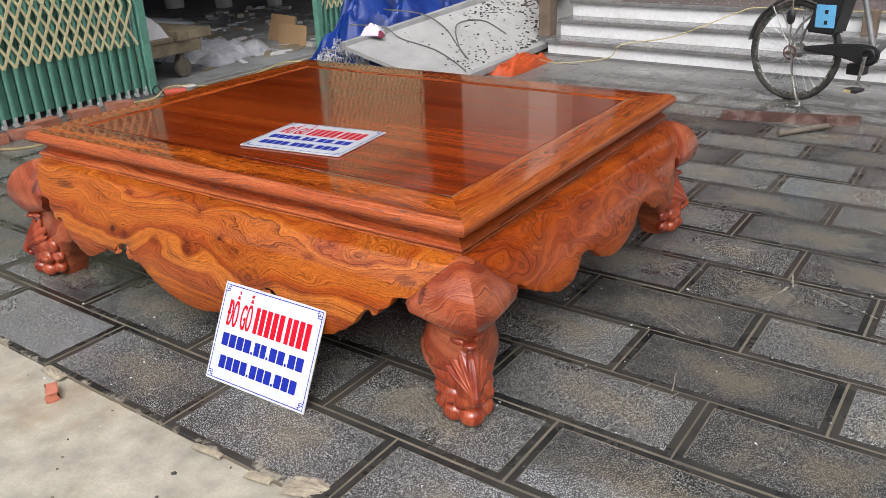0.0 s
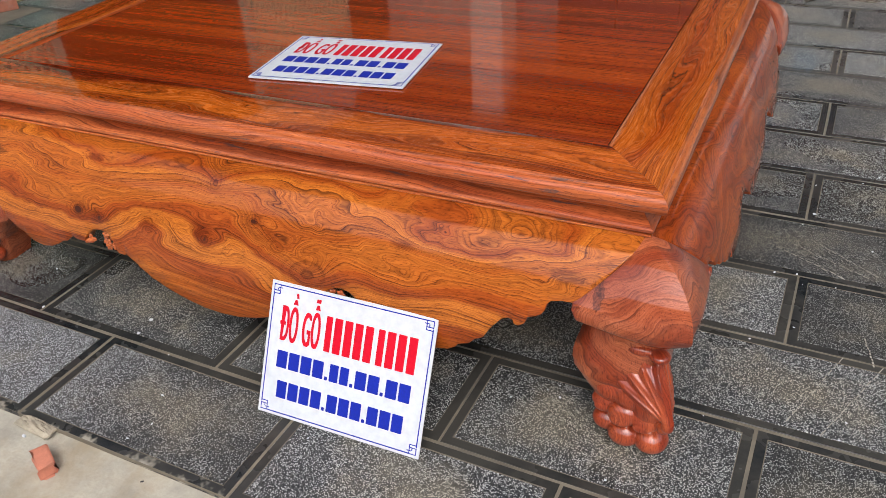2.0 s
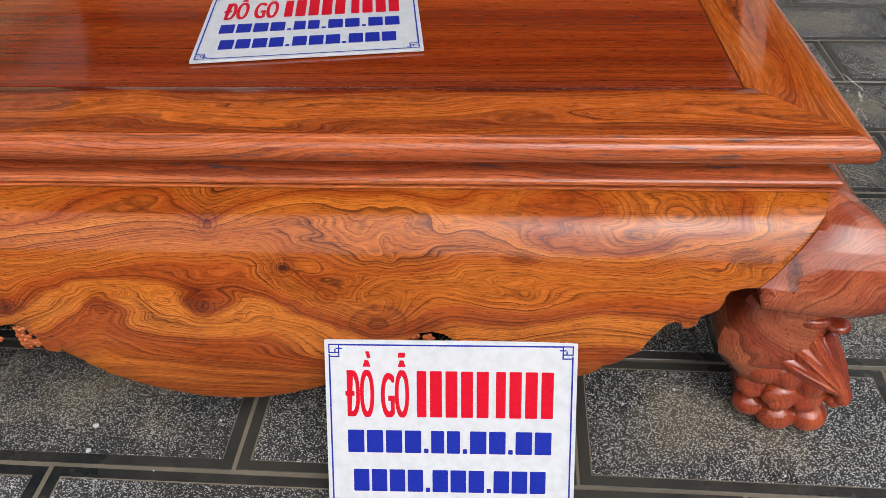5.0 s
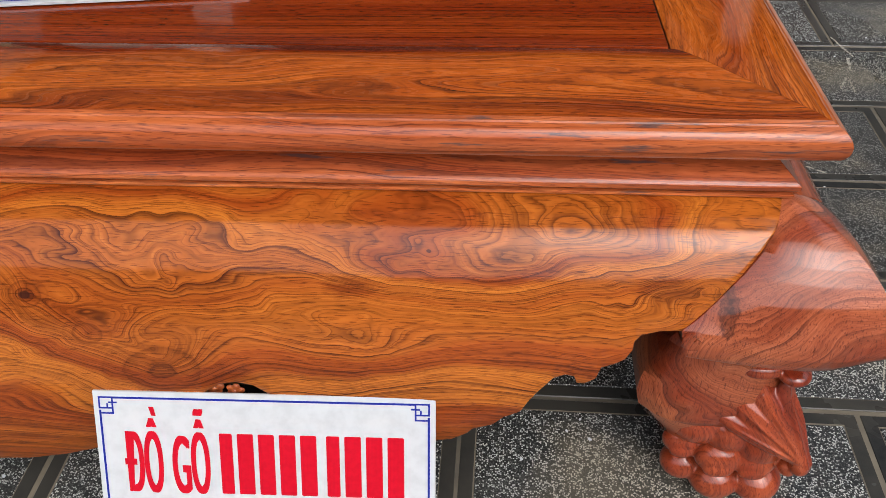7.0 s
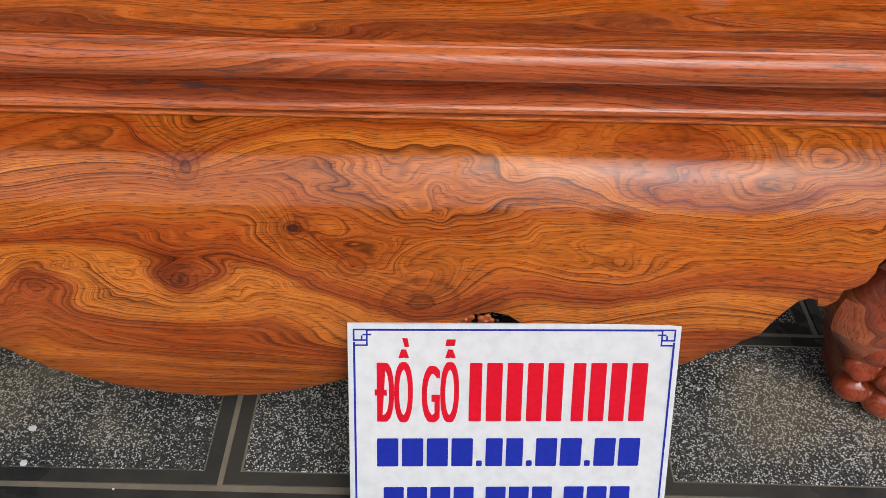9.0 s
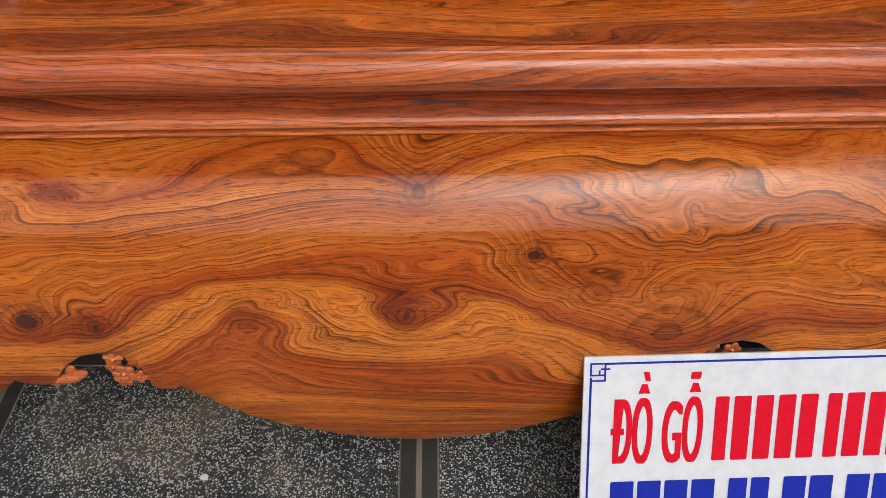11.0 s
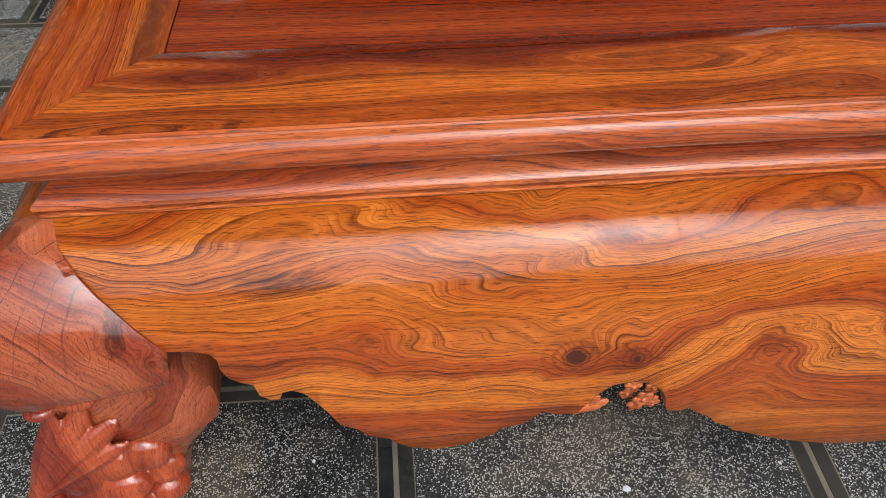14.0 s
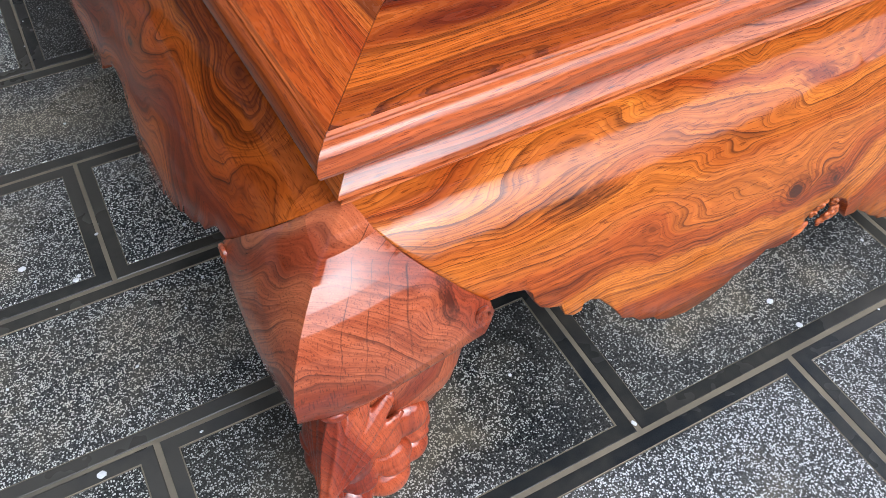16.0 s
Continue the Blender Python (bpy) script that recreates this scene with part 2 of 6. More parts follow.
    return n.done(Base_Color=col, Roughness=n.math("MULTIPLY_ADD", fibre, 0.15, rough - 0.07), Normal=nb, Coat_Weight=1.0,
                  Coat_Roughness=coat, Coat_IOR=lacquer, Coat_Normal=cn, IOR=1.35, Specular_IOR_Level=spec)


def plain(name, colour, rough=0.5, metal=0.0, vary=0.25, scale=8.0, bump=0.15, dist=0.003, dirt=None, dirt_scale=3.0, dirt_amount=0.6, coat=0.0, spec=0.5):
    """A surface of one colour with broad and fine variation, an uneven gloss and, if asked, patches of dirt."""
    n = Nodes(name)
    p = n.coords()
    broad = n.noise(p, scale, 4.0, 0.6)
    fine = n.noise(p, scale * 14.0, 3.0, 0.6)
    lo = tuple(v * (1.0 - vary) for v in colour)
    hi = tuple(min(1.0, v * (1.0 + vary * 0.6)) for v in colour)
    col = n.mix(n.ramp(broad, [(0.3, 0.0), (0.7, 1.0)]), lo, hi)
    col = n.mix(n.ramp(fine, [(0.35, 0.25), (0.6, 0.0)]), col, tuple(v * 0.6 for v in colour))
    if dirt:
        stain = n.ramp(n.noise(n.added(p, (7.0, 3.0, 1.0)), dirt_scale, 5.0, 0.65), [(0.48, 0.0), (0.66, dirt_amount)])
        col = n.mix(stain, col, dirt)
    return n.done(Base_Color=col, Roughness=n.math("MULTIPLY_ADD", broad, 0.25, rough - 0.12), Metallic=metal,
                  Normal=n.bump(n.math("MULTIPLY_ADD", fine, 0.5, broad), bump, dist), Coat_Weight=coat, Specular_IOR_Level=spec)


# ---- materials ----
HX, BACK = 0.965, 1.548
KNOTS_FRONT = ((0.114, 0.381, 0.036, 0.042, 1.25), (0.179, 0.341, 0.036, 0.042, 1.4), (-0.018, 0.322, 0.045, 0.060, 1.2), (-0.002, 0.441, 0.034, 0.040, 1.2), (-0.406, 0.324, 0.046, 0.065, 1.4), (-0.337, 0.316, 0.034, 0.042, 1.2),
               (0.060, 0.345, 0.060, -0.050, 1.7), (0.260, 0.300, 0.075, 0.085, 1.6), (0.66, 0.424, 0.036, 0.060, 4.5), (0.86, 0.412, 0.036, -0.050, 1.8), (-0.34, 0.440, 0.030, 0.055, 5.0), (-0.17, 0.315, 0.050, -0.065, 1.8), (-0.60, 0.315, 0.045, 0.045, 3.0), (0.50, 0.330, 0.050, 0.045, 2.6))
BURLS_FRONT = ((-0.19, 0.325, 0.050, 1.7, 1.6), (-0.03, 0.330, 0.050, 1.4, 1.3), (0.16, 0.350, 0.045, 1.8, 1.0), (-0.37, 0.310, 0.040, 2.0, 1.1), (0.82, 0.410, 0.040, 2.0, 0.9))
PATCHES_FRONT = ((-0.72, 0.420, 0.020, 4.0, (0.22, 0.24, 0.55)), (-0.18, 0.325, 0.030, 1.6, (0.60, 0.48, 0.42)), (-0.36, 0.442, 0.010, 5.0, (0.60, 0.48, 0.52)), (-0.03, 0.340, 0.040, 1.3, (0.62, 0.50, 0.45)), (-0.37, 0.318, 0.030, 2.4, (0.68, 0.56, 0.50)), (0.15, 0.358, 0.028, 1.9, (0.70, 0.58, 0.52)),
                 (0.66, 0.418, 0.026, 5.0, (0.66, 0.52, 0.52)), (0.82, 0.402, 0.024, 2.4, (0.45, 0.36, 0.42)), (0.48, 0.400, 0.018, 2.6, (0.55, 0.45, 0.48)))
M_APRON = wood("rosewood_apron", "x", "z", dark=(0.055, 0.008, 0.003), mid=(0.39, 0.076, 0.009), light=(0.59, 0.172, 0.019), rate=185, grad=0.66, swirl=0.080, warp=0.024, warp_l=1.9, warp_c=5.5, burl=0.040, streak=0.7, lacquer=1.37, knots=KNOTS_FRONT, burls=BURLS_FRONT, patches=PATCHES_FRONT, calm=(0.20, 0.29), seed=2.0, line=0.95, fine=0.8, rough=0.34, coat=0.10, tint=(0.80, 0.70, 0.58), broad=0.65, jag=0.0008)
# side aprons: darker colours and weak lacquer stand for their dim surroundings
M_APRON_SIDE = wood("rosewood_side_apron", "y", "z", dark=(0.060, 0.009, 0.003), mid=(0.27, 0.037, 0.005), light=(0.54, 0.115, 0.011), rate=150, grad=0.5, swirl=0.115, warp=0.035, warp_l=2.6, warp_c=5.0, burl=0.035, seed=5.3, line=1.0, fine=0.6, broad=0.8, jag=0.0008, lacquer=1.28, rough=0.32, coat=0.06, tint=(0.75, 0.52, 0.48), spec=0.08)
M_MOULD_X = wood("rosewood_moulding", "x", "z", dark=(0.090, 0.017, 0.010), mid=(0.46, 0.088, 0.020), light=(0.62, 0.175, 0.048), rate=170, grad=0.7, warp=0.014, swirl=0.024, warp_l=1.6, warp_c=10, burl=0.010, seed=8.1, line=0.85, fine=0.6, rough=0.32, coat=0.12, tint=(0.8, 0.6, 0.6), scuff=0.75, jag=0.001)
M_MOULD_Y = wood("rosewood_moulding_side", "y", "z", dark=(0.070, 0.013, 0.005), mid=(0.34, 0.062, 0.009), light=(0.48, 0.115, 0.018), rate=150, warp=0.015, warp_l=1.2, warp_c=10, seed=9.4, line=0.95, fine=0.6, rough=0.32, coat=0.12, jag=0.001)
M_RAIL_X = wood("rosewood_rail", "x", "y", dark=(0.036, 0.005, 0.002), mid=(0.21, 0.025, 0.003), light=(0.62, 0.135, 0.011), rate=150, grad=0.6, warp=0.024, swirl=0.060, warp_l=1.5, warp_c=7, broad=0.85, seed=4.4, line=1.0, fine=0.6, rough=0.26, coat=0.03, ripple=0.006, tint=(0.7, 0.5, 0.45), spec=0.06)
M_RAIL_Y = wood("rosewood_side_rail", "y", "x", dark=(0.085, 0.013, 0.003), mid=(0.42, 0.066, 0.007), light=(0.62, 0.150, 0.015), rate=150, grad=0.75, warp=0.022, swirl=0.045, warp_l=1.3, warp_c=7, broad=0.6, seed=6.6, line=1.0, fine=0.6, rough=0.26, coat=0.03, ripple=0.006, tint=(0.8, 0.6, 0.5), spec=0.06)
M_PANEL = wood("rosewood_panel", "x", "y", dark=(0.040, 0.006, 0.003), mid=(0.31, 0.040, 0.005), light=(0.44, 0.070, 0.008), rate=140, broad=0.3, warp=0.014, warp_l=0.7, warp_c=5, seed=1.2, line=0.85, fine=0.8, rough=0.24, coat=0.02, tint=(0.75, 0.55, 0.5), ripple=0.020, vary=1.0, spec=0.06)
M_LEG = wood("rosewood_leg", "z", "y", dark=(0.060, 0.011, 0.007), mid=(0.31, 0.056, 0.019), light=(0.50, 0.135, 0.052), rate=120, warp=0.030, swirl=0.060, warp_l=6.0, warp_c=6.0, seed=11.0, line=0.80, fine=0.55, rough=0.30, coat=0.11, tint=(0.62, 0.42, 0.42), knee=True, jag=0.002, lacquer=1.45, broad=0.5)
M_PAW = wood("rosewood_paw", "z", "x", dark=(0.050, 0.008, 0.005), mid=(0.27, 0.035, 0.012), light=(0.44, 0.085, 0.028), rate=130, warp=0.03, warp_l=4, warp_c=5, seed=12.0, line=0.6, rough=0.30, coat=0.05, tint=(0.7, 0.5, 0.5), lacquer=1.52, broad=0.4)


def tile_material(border):
    """Dark stone floor tile: a picked, speckled middle or a smooth dark border, with dust and damp patches."""
    n = Nodes("tile_border_stone" if border else "tile_picked_stone")
    p = n.coords()
    gp = n.t.nodes.new("ShaderNodeNewGeometry").outputs["Position"]
    r = n.rand()
    shade = n.ramp(r, [(0.0, 0.42), (0.18, 0.70), (0.6, 0.95), (1.0, 1.15)])
    q = n.added(p, n.join(n.math("MULTIPLY", r, 17.0), n.math("MULTIPLY", r, 31.0), 0.0))
    spk = n.noise(q, 700.0, 2.0, 0.6)
    dust = n.noise(gp, 2.2, 5.0, 0.65)
    film = n.noise(n.added(gp, (1.0, 5.0, 0.0)), 7.0, 4.0, 0.7)
    damp = n.noise(n.added(gp, (4.0, 9.0, 0.0)), 0.9, 3.0, 0.6)
    sand = n.math("MULTIPLY_ADD", film, 0.45, n.math("MULTIPLY", dust, 0.75))
    # the ways past the bed's ends: dusty, and painted paler as outside the roof's shade
    dust_lit = n.ramp(n.math("MULTIPLY", n.math("MULTIPLY_ADD", film, 0.5, n.math("ABSOLUTE", n.math("SUBTRACT", n.split(gp)[0], 0.18))), 0.25), [(0.26, 0.0), (0.37, 1.0)])
    dust_lit = n.math("MULTIPLY", dust_lit, n.ramp(n.math("MULTIPLY", n.math("MULTIPLY_ADD", film, 0.6, n.split(gp)[1]), 0.25), [(0.25, 1.0), (0.55, 0.15)]))
    if border:
        sand = n.math("MULTIPLY_ADD", dust_lit, 0.07, n.math("MULTIPLY_ADD", r, 0.16, n.math("SUBTRACT", sand, 0.10)))
        col = n.ramp(spk, [(0.3, (0.006, 0.008, 0.010)), (0.7, (0.015, 0.018, 0.021))])
        col = n.mix(n.ramp(sand, [(0.43, 0.03), (0.67, 0.65)]), col, (0.070, 0.064, 0.052))
        rough = n.math("MULTIPLY_ADD", dust, 0.40, 0.08)
        nb = n.bump(spk, 0.10, 0.001)
        spec = 0.22
    else:
        # pale picked specks in dark stone; the row by the yard is painted paler for open-sky light
        yard_lit = n.ramp(n.math("SUBTRACT", n.math("MULTIPLY", dust_lit, 0.12), n.math("MULTIPLY_ADD", dust, -0.06, n.split(gp)[1])), [(0.19, 0.0), (0.24, 1.0)])
        yard_lit = n.math("MULTIPLY", yard_lit, n.ramp(n.math("ABSOLUTE", n.math("SUBTRACT", n.split(gp)[0], 0.40)), [(0.45, 0.15), (0.80, 1.0)]))
        wob = n.added(q, n.scaled(n.noise(q, 900.0, 1.0, 0.5, colour=True), (0.0016, 0.0016, 0.0)))
        dots = n.ramp(n.voronoi(wob, 400.0), [(0.40, 1.0), (0.58, 0.0)])
        pick = n.split(n.voronoi(wob, 400.0, out="Color"))[0]
        # the middle of each tile is trodden paler than its rim
        ox, oy, oz = n.split(p)
        ex, ey = n.math("DIVIDE", ox, 0.27), n.math("DIVIDE", oy, 0.125)
        rim = n.math("MAXIMUM", n.math("ABSOLUTE", ex), n.math("ABSOLUTE", ey))
        worn = n.ramp(n.math("MULTIPLY_ADD", film, 1.3, n.math("MULTIPLY", rim, -0.80)), [(-0.0, 0.0), (0.50, 1.0)])
        share = n.math("MULTIPLY_ADD", n.noise(q, 22.0, 3.0, 0.6), 0.9, n.math("MULTIPLY_ADD", r, 0.30, n.math("MULTIPLY_ADD", yard_lit, 0.50, n.math("MULTIPLY_ADD", worn, 0.46, n.math("MULTIPLY_ADD", dust_lit, 0.22, -0.18)))))
        share = n.math("MINIMUM", share, n.ramp(n.noise(q, 75.0, 2.0, 0.6), [(0.34, 0.34), (0.66, 0.82)]))
        on = n.ramp(n.math("SUBTRACT", share, pick), [(0.0, 0.08), (0.16, 1.0)])
        col = n.ramp(spk, [(0.3, (0.006, 0.0075, 0.009)), (0.7, (0.021, 0.024, 0.027))])
        col = n.mix(n.math("MULTIPLY", yard_lit, 0.15), col, (0.12, 0.12, 0.119))
        col = n.mix(n.math("MULTIPLY", dots, on), col, n.mix(yard_lit, n.mix(n.math("MULTIPLY", n.ramp(sand, [(0.42, 0.0), (0.64, 1.0)]), worn), (0.58, 0.585, 0.55), (0.66, 0.60, 0.48)), (0.64, 0.655, 0.66)))
        col = n.mix(1.0, col, n.mix(yard_lit, shade, (1.0, 1.0, 1.0)), "MULTIPLY")
        col = n.mix(n.math("MULTIPLY", n.ramp(sand, [(0.48, 0.0), (0.68, 0.42)]), n.math("MULTIPLY_ADD", worn, 0.80, 0.20)), col, (0.205, 0.180, 0.130))
        rough = n.ramp(damp, [(0.42, 0.24), (0.64, 0.50)])
        nb = n.bump(n.math("MULTIPLY_ADD", dots, 0.6, spk), 0.22, 0.002)
        spec = 0.2
    # cement smeared over the edge by the yard; pale reflection painted on the rows before the steps
    px, py, pz = n.split(gp)
    paled = n.ramp(n.math("MULTIPLY", n.math("MULTIPLY_ADD", film, 1.2, py), 0.1), [(0.435, 0.0), (0.495, 0.62)])
    col = n.mix(paled, col, (0.23, 0.225, 0.215))
    verge = n.math("SUBTRACT", n.math("MULTIPLY_ADD", film, 0.30, -0.15), n.math("MULTIPLY_ADD", px, 0.021, py))
    col = n.mix(n.ramp(verge, [(0.475, 0.0), (0.495, 0.85)]), col, (0.34, 0.31, 0.245))
    # thin film of rain water
    wet = n.math("MULTIPLY", n.ramp(n.math("MULTIPLY_ADD", film, 0.3, damp), [(0.52, 0.95), (0.74, 0.10)]), n.ramp(n.math("MULTIPLY", py, 0.25), [(0.02, 0.30), (0.45, 1.0)]))
    return n.done(Base_Color=col, Roughness=rough, Normal=nb, IOR=1.5, Specular_IOR_Level=spec, Coat_Weight=wet, Coat_Roughness=0.07, Coat_IOR=1.40, Coat_Normal=n.bump(film, 0.04, 0.004))


M_TILE = tile_material(False)
M_TILE_EDGE = tile_material(True)
M_MORTAR = plain("sandy_mortar", (0.18, 0.152, 0.108), 0.85, vary=0.4, scale=5, dirt=(0.07, 0.065, 0.055), dirt_scale=2.5)
M_CONCRETE = plain("pale_concrete", (0.43, 0.395, 0.315), 0.8, vary=0.34, scale=9.0, bump=0.6, dist=0.004, dirt=(0.30, 0.225, 0.125), dirt_scale=3.6, dirt_amount=0.65)
M_CHALK = plain("chalky_scratch", (0.42, 0.39, 0.32), 0.9, vary=0.35, scale=60)
M_SMEAR = plain("dried_cement", (0.36, 0.31, 0.225), 0.85, vary=0.35, scale=30, bump=0.6, dist=0.003)
M_PILLAR = plain("cream_pillar_paint", (0.46, 0.43, 0.37), 0.5, vary=0.12, scale=2.5, dirt=(0.30, 0.27, 0.21))
M_GARAGE_FLOOR = plain("grey_concrete_floor", (0.25, 0.25, 0.245), 0.7, vary=0.3, scale=1.6, bump=0.3, dirt=(0.10, 0.095, 0.09))
M_WALL = plain("grey_plaster", (0.36, 0.35, 0.33), 0.85, vary=0.2, scale=1.5, dirt=(0.18, 0.17, 0.15))
# garage walls: the dim interior is put into a darker plaster colour
M_GARAGE_WALL = plain("dim_garage_plaster", (0.13, 0.125, 0.12), 0.9, vary=0.3, scale=1.5)
M_CEIL = plain("dark_canopy", (0.075, 0.068, 0.062), 0.8, vary=0.25, scale=1.2)
M_WHITE_STONE = plain("white_stone_riser", (0.80, 0.80, 0.79), 0.3, vary=0.05, scale=3, bump=0.05, dirt=(0.60, 0.56, 0.50), dirt_scale=4.0, dirt_amount=0.22)
M_TREAD = plain("dark_granite_tread", (0.185, 0.182, 0.178), 0.22, vary=0.3, scale=20, bump=0.05, dirt=(0.20, 0.18, 0.16), dirt_scale=3)
M_DOOR = plain("dark_red_door_wood", (0.10, 0.030, 0.018), 0.35, vary=0.3, scale=4, bump=0.1)
M_GREEN = plain("green_gate_paint", (0.155, 0.37, 0.275), 0.42, vary=0.18, scale=3, bump=0.08, dirt=(0.10, 0.20, 0.15), dirt_scale=6, dirt_amount=0.5)
M_CREAM = plain("cream_lattice_paint", (0.72, 0.63, 0.36), 0.45, vary=0.12, scale=6, bump=0.05)
M_STEEL = plain("galvanised_steel", (0.55, 0.55, 0.53), 0.35, metal=0.9, vary=0.25, scale=20)
M_ZINC = plain("bright_zinc", (0.62, 0.62, 0.60), 0.3, metal=0.3, vary=0.25, scale=40)
M_BLACK = plain("black_plastic", (0.020, 0.020, 0.021), 0.45, vary=0.3, scale=12)
M_RUBBER = plain("dusty_rubber", (0.035, 0.032, 0.030), 0.75, vary=0.3, scale=18, dirt=(0.14, 0.12, 0.10), dirt_scale=10)
M_SIGN = plain("white_sign_board", (0.63, 0.645, 0.665), 0.32, vary=0.03, scale=4, bump=0.02, dirt=(0.66, 0.66, 0.66), dirt_scale=9, dirt_amount=0.3)
M_RED = plain("red_sign_paint", (0.61, 0.005, 0.021), 0.4, vary=0.06, scale=10, bump=0.0, spec=0.12)
M_BLUE = plain("blue_sign_paint", (0.013, 0.026, 0.32), 0.4, vary=0.06, scale=10, bump=0.0, spec=0.12)

# ---- mesh helpers ----


def corner_normals(me, limit):
    """Smooth shading in which large faces stay flat: each corner takes the area-weighted mean of the faces that turn little from its own."""
    at = [[] for _ in me.vertices]
    for f in me.polygons:
        for v in f.vertices:
            at[v].append((f.normal.copy(), f.area))
    out = []
    for f in me.polygons:
        n0 = f.normal
        for v in f.vertices:
            s = Vector()
            for n, area in at[v]:
                if n.dot(n0) > limit:
                    s += n * area
            out.append(s.normalized() if s.length > 1e-12 else n0)
    me.normals_split_custom_set(out)


def mesh_of(name, bm, mats, smooth=True, angle=40):
    me = bpy.data.meshes.new(name)
    bm.normal_update()
    bm.to_mesh(me)
    bm.free()
    for m in mats if isinstance(mats, (list, tuple)) else [mats]:
        me.materials.append(m)
    if smooth:
        me.shade_smooth()
        if len(me.polygons) < 2500:
            corner_normals(me, math.cos(radians(angle)))
        else:
            me.set_sharp_from_angle(angle=radians(angle))
    return me


def part(name, bm, mats, parent, label="", smooth=True, angle=40):
    ob = new(name, mesh_of(name, bm, mats, smooth, angle))
    ob.parent = parent
    if label:
        tagged(ob, label)
    return ob


def thing(name, m, label, category, group="", kind=""):
    ob = new(name)
    ob.empty_display_size = 0.1
    ob.matrix_world = m
    return tagged(ob, label, category, group, kind)


def single(name, bm, mats, label, category, group="", kind="", m=None, smooth=True, angle=40):
    ob = new(name, mesh_of(name, bm, mats, smooth, angle))
    if m is not None:
        ob.matrix_world = m
    return tagged(ob, label, category, group, kind)


def box(bm, lo, hi, bevel=0.0, m=None, mat=0):
    x0, y0, z0 = lo
    x1, y1, z1 = hi
    made = bmesh.ops.create_cube(bm, size=1.0)
    vs = made["verts"]
    for v in vs:
        v.co = Vector((x0 + (v.co.x + 0.5) * (x1 - x0), y0 + (v.co.y + 0.5) * (y1 - y0), z0 + (v.co.z + 0.5) * (z1 - z0)))
    faces = list({f for v in vs for f in v.link_faces})
    for f in faces:
        f.material_index = mat
    if bevel > 0:
        res = bmesh.ops.bevel(bm, geom=list({e for f in faces for e in f.edges}), offset=bevel, segments=2, profile=0.5, affect="EDGES")
        vs = list({v for f in res["faces"] for v in f.verts} | {v for v in vs if v.is_valid})
    if m is not None:
        bmesh.ops.transform(bm, matrix=m, verts=[v for v in vs if v.is_valid])
    return bm


def boxed(lo, hi, bevel=0.0, m=None):
    return box(bmesh.new(), lo, hi, bevel, m)


def rod(bm, a, b, r, seg=8, r2=None):
    a, b = Vector(a), Vector(b)
    d = b - a
    m = Matrix.Translation((a + b) / 2) @ d.to_track_quat("Z", "Y").to_matrix().to_4x4()
    bmesh.ops.create_cone(bm, cap_ends=True, segments=seg, radius1=r, radius2=r if r2 is None else r2, depth=d.length, matrix=m)
    return bm


def tube(bm, pts, r, seg=6):
    """A bent tube along a smooth line through the points."""
    pts = [Vector(p) for p in pts]
    fine = []
    for i in range(len(pts) - 1):
        p0, p1, p2, p3 = pts[max(i - 1, 0)], pts[i], pts[i + 1], pts[min(i + 2, len(pts) - 1)]
        for k in range(5):
            t = k / 5
            fine.append(0.5 * ((2 * p1) + (p2 - p0) * t + (2 * p0 - 5 * p1 + 4 * p2 - p3) * t * t + (3 * p1 - p0 - 3 * p2 + p3) * t ** 3))
    fine.append(pts[-1])
    rings = []
    side = Vector((0.31, 0.2, 0.93))
    for i, p in enumerate(fine):
        d = (fine[min(i + 1, len(fine) - 1)] - fine[max(i - 1, 0)]).normalized()
        u = (side - d * side.dot(d)).normalized()
        w = d.cross(u)
        rings.append([bm.verts.new(p + r * (math.cos(a) * u + math.sin(a) * w)) for a in [2 * math.pi * k / seg for k in range(seg)]])
    for A, B in zip(rings, rings[1:]):
        for k in range(seg):
            bm.faces.new((A[k], A[(k + 1) % seg], B[(k + 1) % seg], B[k]))
    bm.faces.new(rings[0][::-1])
    bm.faces.new(rings[-1])
    return bm


def torus(bm, m, R, r, seg=40, sides=8, squash=1.0):
    rings = []
    for i in range(seg):
        a = 2 * math.pi * i / seg
        rings.append([bm.verts.new(m @ Vector(((R + r * math.cos(b)) * math.cos(a), (R + r * math.cos(b)) * math.sin(a), r * squash * math.sin(b)))) for b in [2 * math.pi * k / sides for k in range(sides)]])
    for i in range(seg):
        A, B = rings[i], rings[(i + 1) % seg]
        for k in range(sides):
            bm.faces.new((A[k], B[k], B[(k + 1) % sides], A[(k + 1) % sides]))
    return bm


def ball(bm, c, r, scale=(1, 1, 1), sub=3, turn=None):
    m = Matrix.Translation(c) @ (turn if turn else Matrix.Identity(4)) @ Matrix.Diagonal((*scale, 1))
    bmesh.ops.create_icosphere(bm, subdivisions=sub, radius=r, matrix=m)
    return bm


def lerp_table(table, z):
    xs = [p[0] for p in table]
    return [float(np.interp(z, xs, [p[k] for p in table])) for k in range(1, len(table[0]))]


# ---- ground, floor ----
bm = bmesh.new()
bmesh.ops.create_grid(bm, x_segments=20, y_segments=20, size=90)
single("ground", bm, M_CONCRETE, "pale sandy concrete yard, stained and slightly gritty", "ground", kind="structure", m=pose(0, 0, -0.014))

FLOOR_TURN = -1.2
TILE_X, TILE_Y, ROW0 = 0.6005, 0.3005, -0.474
bm = boxed((-3.36, ROW0 + 0.002, -0.06), (7.2, 5.3, -0.0012))
floor = single("floor", bm, M_MORTAR, "dark grey stone tile paving with sandy joints", "floor", kind="structure", m=pose(0, 0, 0, 0, 0, FLOOR_TURN), smooth=False)

# ---- bed ----


